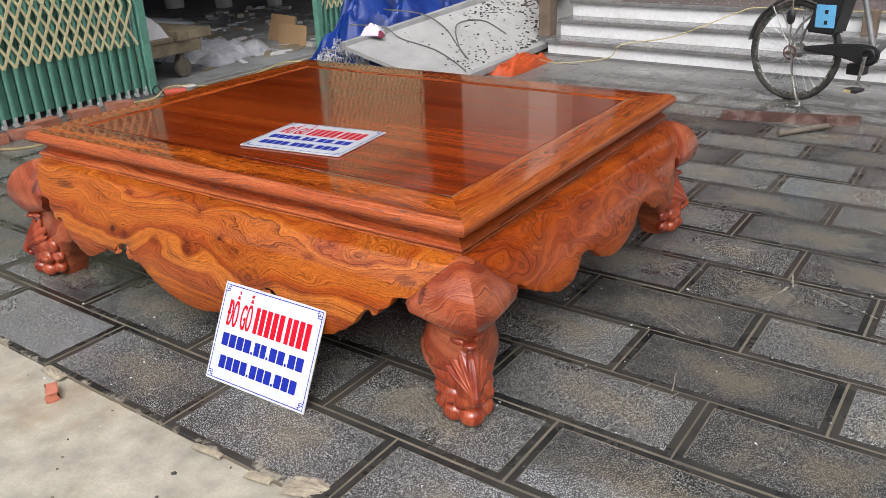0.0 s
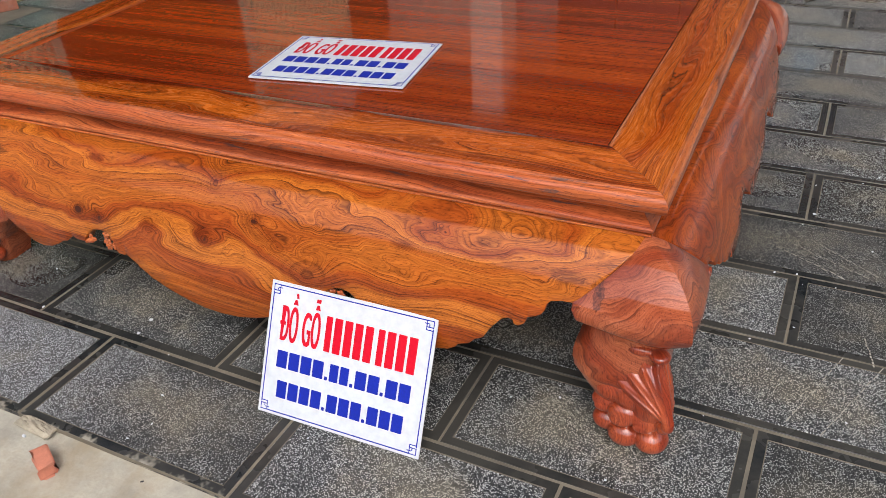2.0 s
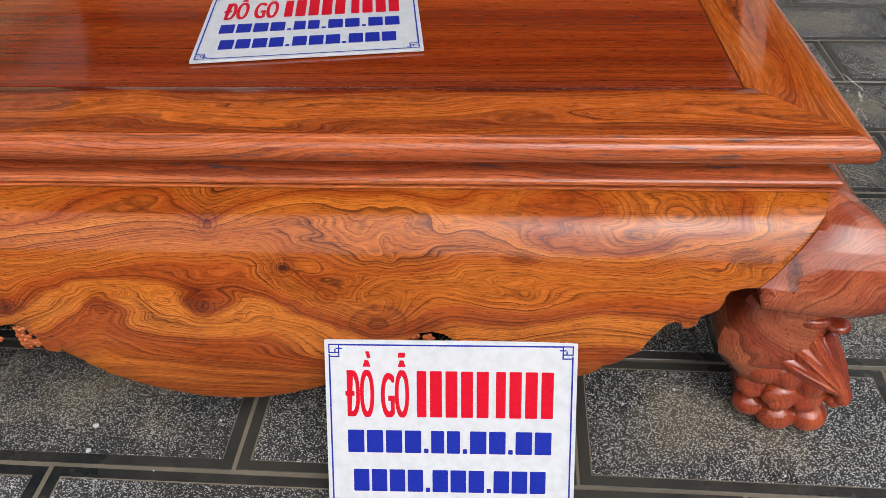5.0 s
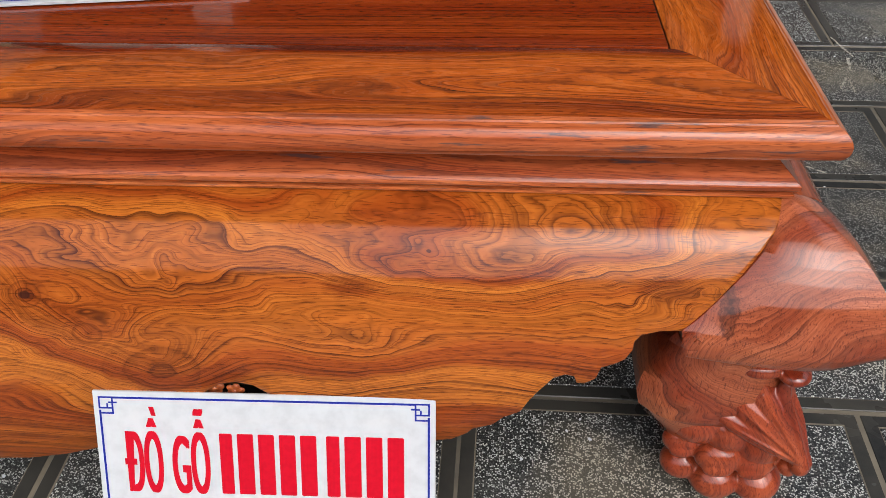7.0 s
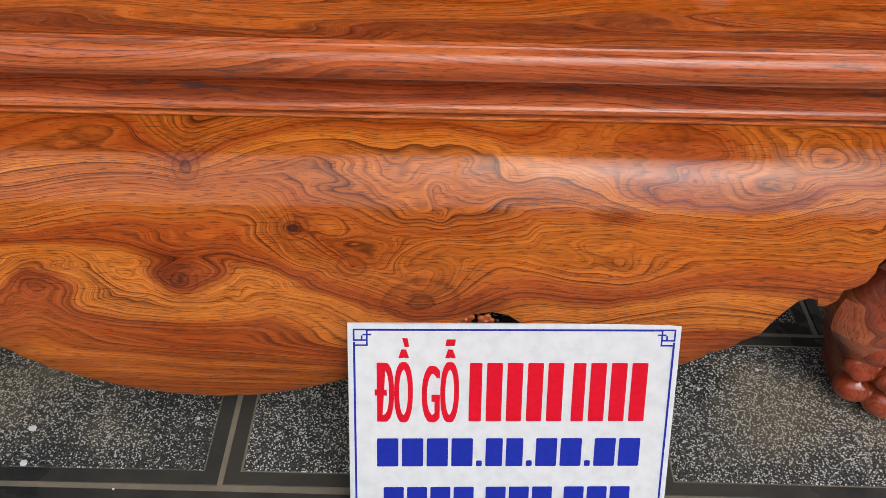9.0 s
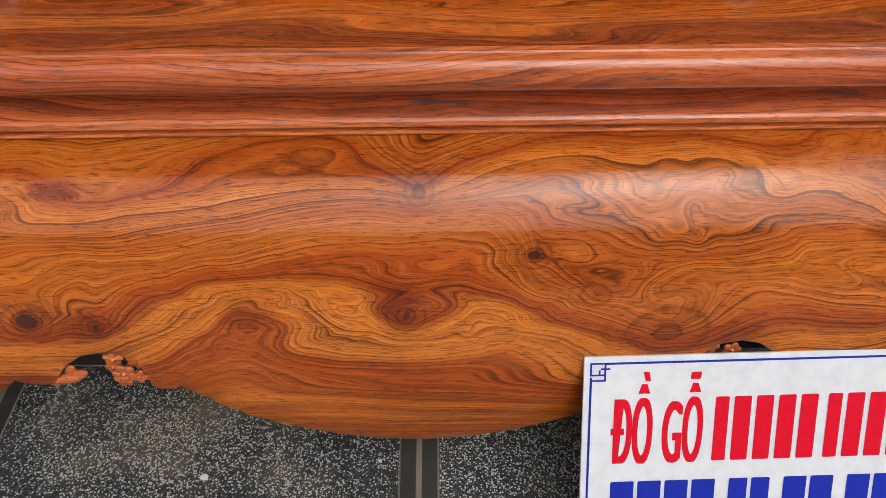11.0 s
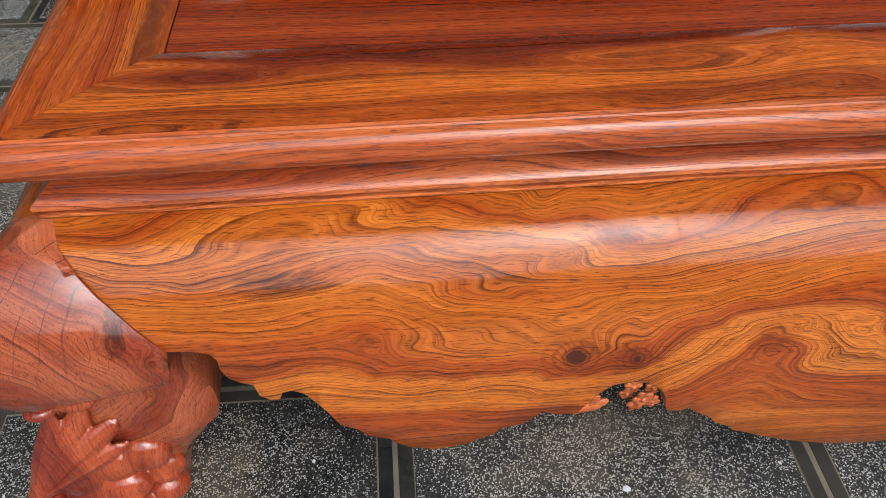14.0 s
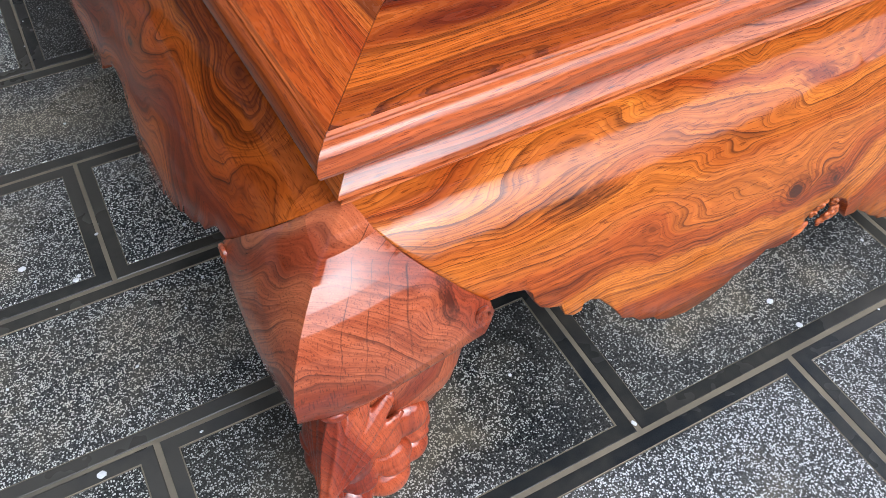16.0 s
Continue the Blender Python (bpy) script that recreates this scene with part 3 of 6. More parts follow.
def around(side, along, d, z):
    """A point of the bed's rim: d metres inside the front line of that side, at a place along it from its middle."""
    cy = BACK / 2
    if side == "front":
        return Vector((along, d, z))
    if side == "back":
        return Vector((-along, BACK - d, z))
    if side == "right":
        return Vector((HX - d, cy + along, z))
    return Vector((-HX + d, cy - along, z))


def half_length(side):
    return HX if side in ("front", "back") else BACK / 2


def sweep(side, profile, cuts=24, wide=1.0, other=1.0):
    """A mitred length of moulding on one side of the bed; wide and other stretch its inner part here and on the sides that it meets."""
    bm = bmesh.new()
    rings = []
    half = half_length(side)

    def reach(d, stretch):
        return d if d < 0.02 else 0.02 + (d - 0.02) * stretch

    for i in range(cuts + 1):
        t = 2 * i / cuts - 1
        rings.append([bm.verts.new(around(side, t * (half - reach(d, other) - 0.0004), reach(d, wide), z)) for d, z in profile])
    k = len(profile)
    for A, B in zip(rings, rings[1:]):
        for j in range(k):
            bm.faces.new((A[j], B[j], B[(j + 1) % k], A[(j + 1) % k]))
    bm.faces.new(rings[0])
    bm.faces.new(rings[-1][::-1])
    bmesh.ops.recalc_face_normals(bm, faces=bm.faces)
    return bm


def arc(cx, cz, r, a0, a1, k, sx=1.0):
    return [(cx + sx * r * math.cos(radians(a0 + (a1 - a0) * i / k)), cz + r * math.sin(radians(a0 + (a1 - a0) * i / k))) for i in range(k + 1)]


bed = thing("platform_bed", pose(0, 0, 0), "low glossy rosewood platform bed with scalloped aprons and carved paw feet", "platform bed")
TOP = 0.576
RAIL = [(0.158, 0.545), (0.158, 0.5706), (0.1565, 0.5716), (0.150, 0.5738), (0.140, 0.5752), (0.128, TOP), (0.014, TOP), (0.010, 0.5745), (0.006, 0.5745), (0.003, 0.5725), (0.001, 0.5725)]
RAIL += [(0.010 - 0.024 * math.sin(radians(a)) ** 0.8, 0.5515 + 0.0205 * math.cos(radians(a))) for a in range(20, 165, 12)]
RAIL += [(0.006, 0.5315), (0.034, 0.5285), (0.06, 0.5285), (0.06, 0.545)]
NECK = [(0.07, 0.527), (0.0365, 0.527), (0.0365, 0.517), (0.0350, 0.5115), (0.0310, 0.5070), (0.0150, 0.4930), (0.0115, 0.4905), (0.0105, 0.4885), (0.0105, 0.4845), (0.013, 0.482), (0.020, 0.4805),
        (0.020, 0.4775), (0.0145, 0.4765), (0.0135, 0.474), (0.0155, 0.4715), (0.07, 0.4715)]
# the side rails are slimmer
PANEL_IN, PANEL_SIDE = 0.160, 0.139
SLIM = (PANEL_SIDE - 0.022) / (PANEL_IN - 0.022)
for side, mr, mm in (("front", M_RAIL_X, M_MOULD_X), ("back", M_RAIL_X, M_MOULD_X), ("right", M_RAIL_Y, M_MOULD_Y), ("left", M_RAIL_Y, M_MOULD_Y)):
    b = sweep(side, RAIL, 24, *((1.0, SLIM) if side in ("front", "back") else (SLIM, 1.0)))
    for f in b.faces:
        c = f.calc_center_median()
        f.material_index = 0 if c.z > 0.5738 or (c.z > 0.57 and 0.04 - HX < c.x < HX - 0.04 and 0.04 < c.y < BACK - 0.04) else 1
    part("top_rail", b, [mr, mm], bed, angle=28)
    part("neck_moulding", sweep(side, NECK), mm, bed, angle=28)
SEAMS = (PANEL_IN, 0.46, 0.80, 1.13, BACK - PANEL_IN)
for k in range(4):
    b = boxed((-HX + PANEL_SIDE, SEAMS[k] + 0.0006, 0.548), (HX - PANEL_SIDE, SEAMS[k + 1] - 0.0006, 0.5714 + 0.0002 * (k % 2)), 0.0008)
    part("panel_board", b, M_PANEL, bed)
part("underframe", boxed((-0.90, 0.07, 0.50), (0.90, BACK - 0.07, 0.544)), M_PANEL, bed)

# outward curve of apron and knee: height, depth behind the front line
CURVE = [(0.10, -0.119), (0.18, -0.118), (0.26, -0.112), (0.31, -0.100), (0.35, -0.085), (0.39, -0.068), (0.42, -0.051), (0.44, -0.036), (0.455, -0.020), (0.464, -0.003), (0.4705, 0.016)]
# lower edge of half an apron: place from the middle, height
EDGE = [(0.0, 0.130), (0.05, 0.133), (0.10, 0.144), (0.15, 0.161), (0.185, 0.178), (0.200, 0.183), (0.205, 0.190), (0.228, 0.203), (0.234, 0.211), (0.257, 0.226), (0.266, 0.234), (0.272, 0.229), (0.290, 0.231), (0.295, 0.240),
        (0.297, 0.254), (0.304, 0.268), (0.320, 0.279), (0.342, 0.283), (0.362, 0.279), (0.380, 0.267), (0.392, 0.251), (0.399, 0.241), (0.420, 0.240), (0.440, 0.247), (0.446, 0.241), (0.462, 0.229), (0.488, 0.223), (0.494, 0.215), (0.525, 0.201), (0.558, 0.195), (0.590, 0.202), (0.608, 0.213),
        (0.614, 0.221), (0.638, 0.230), (0.650, 0.243), (0.668, 0.253), (0.678, 0.270), (0.690, 0.286), (0.704, 0.302), (0.716, 0.307), (0.726, 0.305), (0.729, 0.297), (0.738, 0.296), (0.750, 0.303), (0.755, 0.317), (0.768, 0.321),
        (0.780, 0.327), (0.787, 0.337), (0.788, 0.347), (0.795, 0.355), (0.815, 0.360), (0.8385, 0.361), (0.865, 0.387), (0.890, 0.413), (0.915, 0.440), (0.932, 0.458), (0.9405, 0.469)]


EDGE_SIDE = [(0.0, 0.222), (0.05, 0.226), (0.085, 0.233), (0.092, 0.241), (0.12, 0.247), (0.150, 0.259), (0.156, 0.268), (0.180, 0.285), (0.205, 0.300), (0.235, 0.308), (0.262, 0.306), (0.276, 0.298), (0.280, 0.290), (0.292, 0.289), (0.300, 0.276), (0.330, 0.265),
             (0.337, 0.258), (0.375, 0.256), (0.42, 0.257), (0.45, 0.263), (0.457, 0.271), (0.49, 0.280), (0.52, 0.293), (0.528, 0.303), (0.565, 0.315), (0.574, 0.327), (0.595, 0.331), (0.603, 0.343), (0.620, 0.356), (0.647, 0.361),
             (0.674, 0.387), (0.699, 0.413), (0.724, 0.440), (0.741, 0.458), (0.7495, 0.469)]


def apron(side):
    bm = bmesh.new()
    edge = EDGE if side in ("front", "back") else EDGE_SIDE
    last = edge[-1][0]
    us = sorted(set([round(0.004 * i, 4) for i in range(int(last / 0.004))] + [e[0] for e in edge]))
    us = [-u for u in us[:0:-1]] + us
    outer, inner = [], []
    rows = 13
    for s in us:
        zb = float(np.interp(abs(s), [e[0] for e in edge], [e[1] for e in edge]))
        co, ci = [], []
        for k in range(rows + 1):
            f = k / rows
            z = 0.4705 + (zb - 0.4705) * f
            d = lerp_table(CURVE, z)[0]
            if k == rows:
                d += 0.002
            elif k == rows - 1:
                z = zb + min(0.003, (0.4705 - zb) * 0.3)
                d = lerp_table(CURVE, z)[0]
            co.append(bm.verts.new(around(side, s, d, z)))
            ci.append(bm.verts.new(around(side, s, min(d + 0.030, 0.05), z)))
        outer.append(co)
        inner.append(ci)
    for i in range(len(us) - 1):
        for k in range(rows):
            bm.faces.new((outer[i][k], outer[i][k + 1], outer[i + 1][k + 1], outer[i + 1][k]))
            bm.faces.new((inner[i][k], inner[i + 1][k], inner[i + 1][k + 1], inner[i][k + 1]))
        bm.faces.new((outer[i][rows], inner[i][rows], inner[i + 1][rows], outer[i + 1][rows]))
        bm.faces.new((outer[i][0], outer[i + 1][0], inner[i + 1][0], inner[i][0]))
    bmesh.ops.recalc_face_normals(bm, faces=bm.faces)
    return bm


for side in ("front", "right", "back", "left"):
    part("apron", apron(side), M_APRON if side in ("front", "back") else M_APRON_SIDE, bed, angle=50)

# leg sections: height, outward reach of the ridge, inner reach along each face, bulge of the face
LEG = [(0.000, 0.018, -0.070, 0.004), (0.03, 0.022, -0.075, 0.004), (0.08, 0.028, -0.087, 0.004), (0.11, 0.031, -0.105, 0.005), (0.135, 0.034, -0.124, 0.007), (0.155, 0.036, -0.136, 0.009), (0.178, 0.036, -0.1415, 0.010), (0.200, 0.035, -0.1405, 0.010), (0.225, 0.033, -0.135, 0.010),
       (0.25, 0.033, -0.126, 0.008), (0.264, 0.034, -0.117, 0.007), (0.276, 0.037, -0.110, 0.006), (0.281, 0.050, -0.106, 0.004), (0.286, 0.062, -0.105, 0.003), (0.292, 0.071, -0.107, 0.003), (0.300, 0.079, -0.112, 0.004), (0.310, 0.0855, -0.118, 0.005), (0.322, 0.0900, -0.1225, 0.006), (0.336, 0.0930, -0.126, 0.006), (0.36, 0.0930, -0.1275, 0.005),
       (0.38, 0.0885, -0.107, 0.004), (0.40, 0.0810, -0.088, 0.004), (0.42, 0.0690, -0.068, 0.003), (0.435, 0.0565, -0.0535, 0.002), (0.448, 0.0415, -0.042, 0.001), (0.458, 0.0250, -0.034, 0.001), (0.466, 0.004, -0.029, 0.0), (0.4705, -0.016, -0.026, 0.0)]


def leg(sx, sy):
    """One leg with its knee; sx and sy say which corner."""
    bm = bmesh.new()
    zs = sorted(set([row[0] for row in LEG] + [i * 0.012 for i in range(1, 24)] + [0.29 + i * 0.006 for i in range(30)]))
    zs = [z for z in zs if z <= 0.4705]
    rings = []
    m = 9
    for z in zs:
        p, ui, bul = lerp_table(LEG, z)
        pts = []
        for i in range(m + 1):
            t = i / m
            u = ui + (p - ui) * t
            soft = 0.0
            if 0.276 < z < 0.345:
                soft = 0.022 * max(0.0, t * 3 - 2) ** 2 * (1 - max(0.0, z - 0.30) / 0.045 if z > 0.30 else 1.0)
            elif z <= 0.276:
                soft = 0.022 * max(0.0, 1 - t * 4) ** 2 + 0.012 * max(0.0, t * 4 - 3) ** 2
            lead = p
            if z > 0.276:
                # the knee starts flush with the apron and swells towards the ridge
                c0 = min(p, -lerp_table(CURVE, max(z, 0.345))[0])
                lead = c0 + (p - c0) * math.sin(t * math.pi / 2) ** 0.7
            pts.append((u, lead + bul * math.sin(math.pi * t) - soft))
        front = pts
        side = [(v, u) for u, v in reversed(pts[:-1])]
        corner = (ui + 0.004, ui + 0.004)
        ring = front + side + [corner]
        band = float(np.interp(z, (0.235, 0.285, 0.300, 0.372), (0.0, 1.0, 1.0, 0.0)))
        # the left front knee is carved with a longer nose
        nose, rise = (0.034, 0.006) if sx < 0 and sy < 0 else (0.0, 0.020)
        lifts = [rise * band * (1 - i / m) ** 1.3 - nose * band * (i / m) ** 1.5 for i in range(m + 1)]
        lifts = lifts + lifts[-2::-1] + [rise * band]
        rings.append([bm.verts.new((sx * (HX + u), (-v) if sy < 0 else (BACK + v), z + h)) for (u, v), h in zip(ring, lifts)])
    k = len(rings[0])
    for A, B in zip(rings, rings[1:]):
        for j in range(k):
            bm.faces.new((A[j], A[(j + 1) % k], B[(j + 1) % k], B[j]))
    bm.faces.new(rings[0][::-1])
    bm.faces.new(rings[-1])
    bmesh.ops.recalc_face_normals(bm, faces=bm.faces)
    return bm


def paw(sx, sy):
    """Toes, knuckles and curled leaves carved on the foot."""
    bm = bmesh.new()

    def put(u, v, z, r, s=(1, 1, 1), yaw=0.0, sub=3):
        ball(bm, (u, v, z), r, s, sub, Matrix.Rotation(radians(yaw), 4, "Z"))

    # toes
    put(0.036, 0.036, 0.030, 0.034, (1.06, 1.06, 0.90))
    for u, v, z, r in ((-0.018, 0.038, 0.029, 0.032), (-0.060, 0.018, 0.037, 0.028)):
        for a, b in ((u, v), (v, u)):
            put(a, b, z, r, (1.10, 0.95, 0.92) if a < b else (0.95, 1.10, 0.92))
    # knuckles over the toes, each with a raised oval nail
    for u, v, z, r in ((0.022, 0.046, 0.080, 0.026), (-0.022, 0.042, 0.082, 0.029), (-0.064, 0.018, 0.086, 0.027)):
        for flip in (False, True):
            a, b = (v, u) if flip else (u, v)
            put(a, b, z, r, (0.72, 1.15, 0.92) if flip else (1.15, 0.72, 0.92))
            o = r * 0.52
            put(a + (o if flip else -0.003), b + (-0.003 if flip else o), z - 0.008, r * 0.60, (0.55, 1.2, 0.72) if flip else (1.2, 0.55, 0.72))
    # body of the foot behind the leaf
    put(0.026, 0.026, 0.115, 0.036, (1.05, 1.05, 1.6))
    put(-0.024, -0.024, 0.090, 0.062, (1.0, 1.0, 1.2))
    # broad pillows of the instep
    for u, v, z, r in ((-0.014, 0.036, 0.124, 0.029), (-0.052, 0.028, 0.130, 0.031), (-0.080, 0.004, 0.122, 0.025)):
        for flip in (False, True):
            a, b = (v, u) if flip else (u, v)
            put(a, b, z, r, (0.66, 1.15, 1.0) if flip else (1.15, 0.66, 1.0))
    # flattened buds under the knee
    put(0.034, 0.034, 0.246, 0.015, (1.4, 1.4, 0.75))
    for a, b in ((-0.004, 0.033), (0.033, -0.004)):
        put(a, b, 0.250, 0.0165, (1.55, 0.8, 0.75) if a < b else (0.8, 1.55, 0.75))
    # leaf: lobes that fan up from the toe along the ridge, each with a raised rib
    for ends, thick in (((0.0, 0.230), 0.013), ((0.036, 0.228), 0.017), ((0.074, 0.202), 0.0165), ((0.092, 0.168), 0.013)):
        for flip in (False, True):
            chain = []
            for k in range(28):
                t = k / 27
                z = 0.112 + (ends[1] - 0.112) * t
                reach = max(lerp_table(LEG, z)[0] + 0.003, 0.076 - 0.42 * max(0.0, z - 0.112))
                side = ends[0] * t ** 1.2
                r = thick * (0.62 + 0.9 * math.sin(math.pi * min(1.0, t * 0.95 + 0.05)) ** 1.0 * (0.5 + 0.5 * t)) * (1.0 if t < 0.93 else 0.7)
                lead = reach - 0.004 - 0.10 * side
                chain.append((reach - 0.004 - side, lead, z, r))
            for a, b, z, r in chain:
                c = (b, a) if flip else (a, b)
                put(c[0], c[1], z, r, (0.62, 1.0, 1.0) if flip else (1.0, 0.62, 1.0), 0.0, 1)
            if ends[0] > 0.0:
                tube(bm, [((b + r * 0.62, a, z) if flip else (a, b + r * 0.62, z)) for a, b, z, r in chain[2:26:3]], 0.0020, 5)
    # curled tip of the leaf
    put(0.069, 0.069, 0.106, 0.013, (1, 1, 1.2))
    put(0.060, 0.060, 0.090, 0.013)
    for v in bm.verts:
        u, w, z = v.co
        v.co = Vector((sx * (HX + u), (-w) if sy < 0 else (BACK + w), max(z, 0.001)))
    bmesh.ops.recalc_face_normals(bm, faces=bm.faces)
    return bm


def fused(ob, voxel, rounds):
    """Melts the overlapping forms of a carving into one skin."""
    mod = ob.modifiers.new("fuse", "REMESH")
    mod.mode, mod.voxel_size = "VOXEL", voxel
    sm = ob.modifiers.new("soften", "SMOOTH")
    sm.factor, sm.iterations = 0.5, rounds
    me = bpy.data.meshes.new_from_object(ob.evaluated_get(bpy.context.evaluated_depsgraph_get()))
    ob.modifiers.clear()
    ob.data = me
    me.shade_smooth()


def mirrored(me, sx, sy, shift=(0.0, 0.0)):
    """The right front paw's carving turned over for another corner."""
    b = bmesh.new()
    b.from_mesh(me)
    for v in b.verts:
        v.co = Vector((sx * v.co.x + shift[0], (v.co.y if sy < 0 else BACK - v.co.y) + shift[1], v.co.z))
    if sx * sy > 0:
        bmesh.ops.reverse_faces(b, faces=b.faces)
    out = bpy.data.meshes.new("paw")
    b.to_mesh(out)
    b.free()
    out.materials.append(M_PAW)
    out.shade_smooth()
    return out


carving = None
for sx in (1, -1):
    for sy in (-1, 1):
        l = part("leg", leg(sx, sy), M_LEG, bed, angle=46)
        if carving is None:
            p = part("paw", paw(sx, sy), M_PAW, l, "carved reddish lion-paw foot", angle=60)
            fused(p, 0.0017, 2)
            carving = p.data
        else:
            # the left front paw is carved a little further out
            p = new("paw", mirrored(carving, sx, sy, (-0.010, -0.014) if sx < 0 and sy < 0 else (0.0, 0.0)))
            p.parent = l
            tagged(p, "carved reddish lion-paw foot")
        for cu, cv in ((-0.117, 0.086), (0.086, -0.117)):
            cx, cy = sx * (HX + cu), -cv if sy < 0 else BACK + cv
            # a small spiral lip at the knee's inner end
            pts = []
            for k in range(15):
                ang, rr = radians(-100 + 36 * k), 0.0125 - 0.0006 * k
                along, up = rr * math.cos(ang), 0.352 + rr * 1.2 * math.sin(ang)
                pts.append((cx + sx * along, cy, up) if cu < 0 else (cx, cy - sy * -along, up))
            b = tube(bmesh.new(), pts, 0.0034, 6)
            part("scroll", b, M_LEG, l)


def blossom(x):
    """Small five-petalled flowers carved in an apron's notch, with a curled leaf beside them."""
    bm = bmesh.new()
    out = 1 if x > 0 else -1
    for dx, dz, dy, r, turn in ((-0.010, 0.018, 0.004, 0.0072, 10), (0.001, 0.006, -0.006, 0.0084, 40), (0.013, 0.016, 0.002, 0.0070, 0), (-0.004, -0.010, -0.002, 0.0070, 25), (0.013, -0.004, -0.003, 0.0066, 60), (-0.014, 0.002, 0.006, 0.006, 30)):
        cx, cz, cy = x - out * 0.012 + dx * 1.05, 0.247 + dz, -0.102 + dy
        for k in range(5):
            a = radians(turn + 72 * k)
            ball(bm, (cx + r * math.cos(a), cy, cz + r * math.sin(a)), r * 0.66, (1, 0.6, 1), 2)
        ball(bm, (cx, cy - 0.0028, cz), r * 0.42, (1, 0.8, 1), 2)
    for k, (dx, dz, r) in enumerate(((0.036, 0.000, 0.008), (0.043, -0.004, 0.009), (0.052, -0.007, 0.009), (0.062, -0.010, 0.007), (0.044, 0.007, 0.007))):
        ball(bm, (x + out * dx, -0.106 - 0.001 * (k % 2), 0.250 + dz), r, (1.3, 0.55, 0.8), 2, Matrix.Rotation(radians(out * (20 + 9 * k)), 4, "Y"))
    return bm


for x in (-0.335, 0.335):
    fused(part("carved_blossom", blossom(x), M_MOULD_X, bed, "small carved flower bunch in a notch"), 0.0011, 0)

# ---- signs ----


def letters(text, height, width, at, mat, parent):
    """Capitals of the built-in font, drawn together to a given width."""
    cu = bpy.data.curves.new("lettering", "FONT")
    cu.body = text
    cu.size = 1.0
    ob = bpy.data.objects.new("lettering", cu)
    scene.collection.objects.link(ob)
    me = bpy.data.meshes.new_from_object(ob.evaluated_get(bpy.context.evaluated_depsgraph_get()))
    bpy.data.objects.remove(ob)
    bpy.data.curves.remove(cu)
    co = np.array([v.co[:] for v in me.vertices])
    x0, x1, base, cap = co[:, 0].min(), co[:, 0].max(), 0.0, 0.728
    for v in me.vertices:
        up = (v.co.y - base) / cap
        # the accents are low and flat
        up = up if up < 1.03 else 1.03 + (up - 1.03) * 0.78
        v.co = Vector((at[0] + (v.co.x - x0) / (x1 - x0) * width, at[1] + up * height, at[2]))
    me.materials.clear()
    me.materials.append(mat)
    # heavy strokes: the same outline thrice, a little apart
    for k, dx in enumerate((-0.0017, -0.0009, 0.0, 0.0009, 0.0017)):
        t = new("lettering", me)
        t.parent = parent
        t.location = (dx, 0, 0.0001 * k)


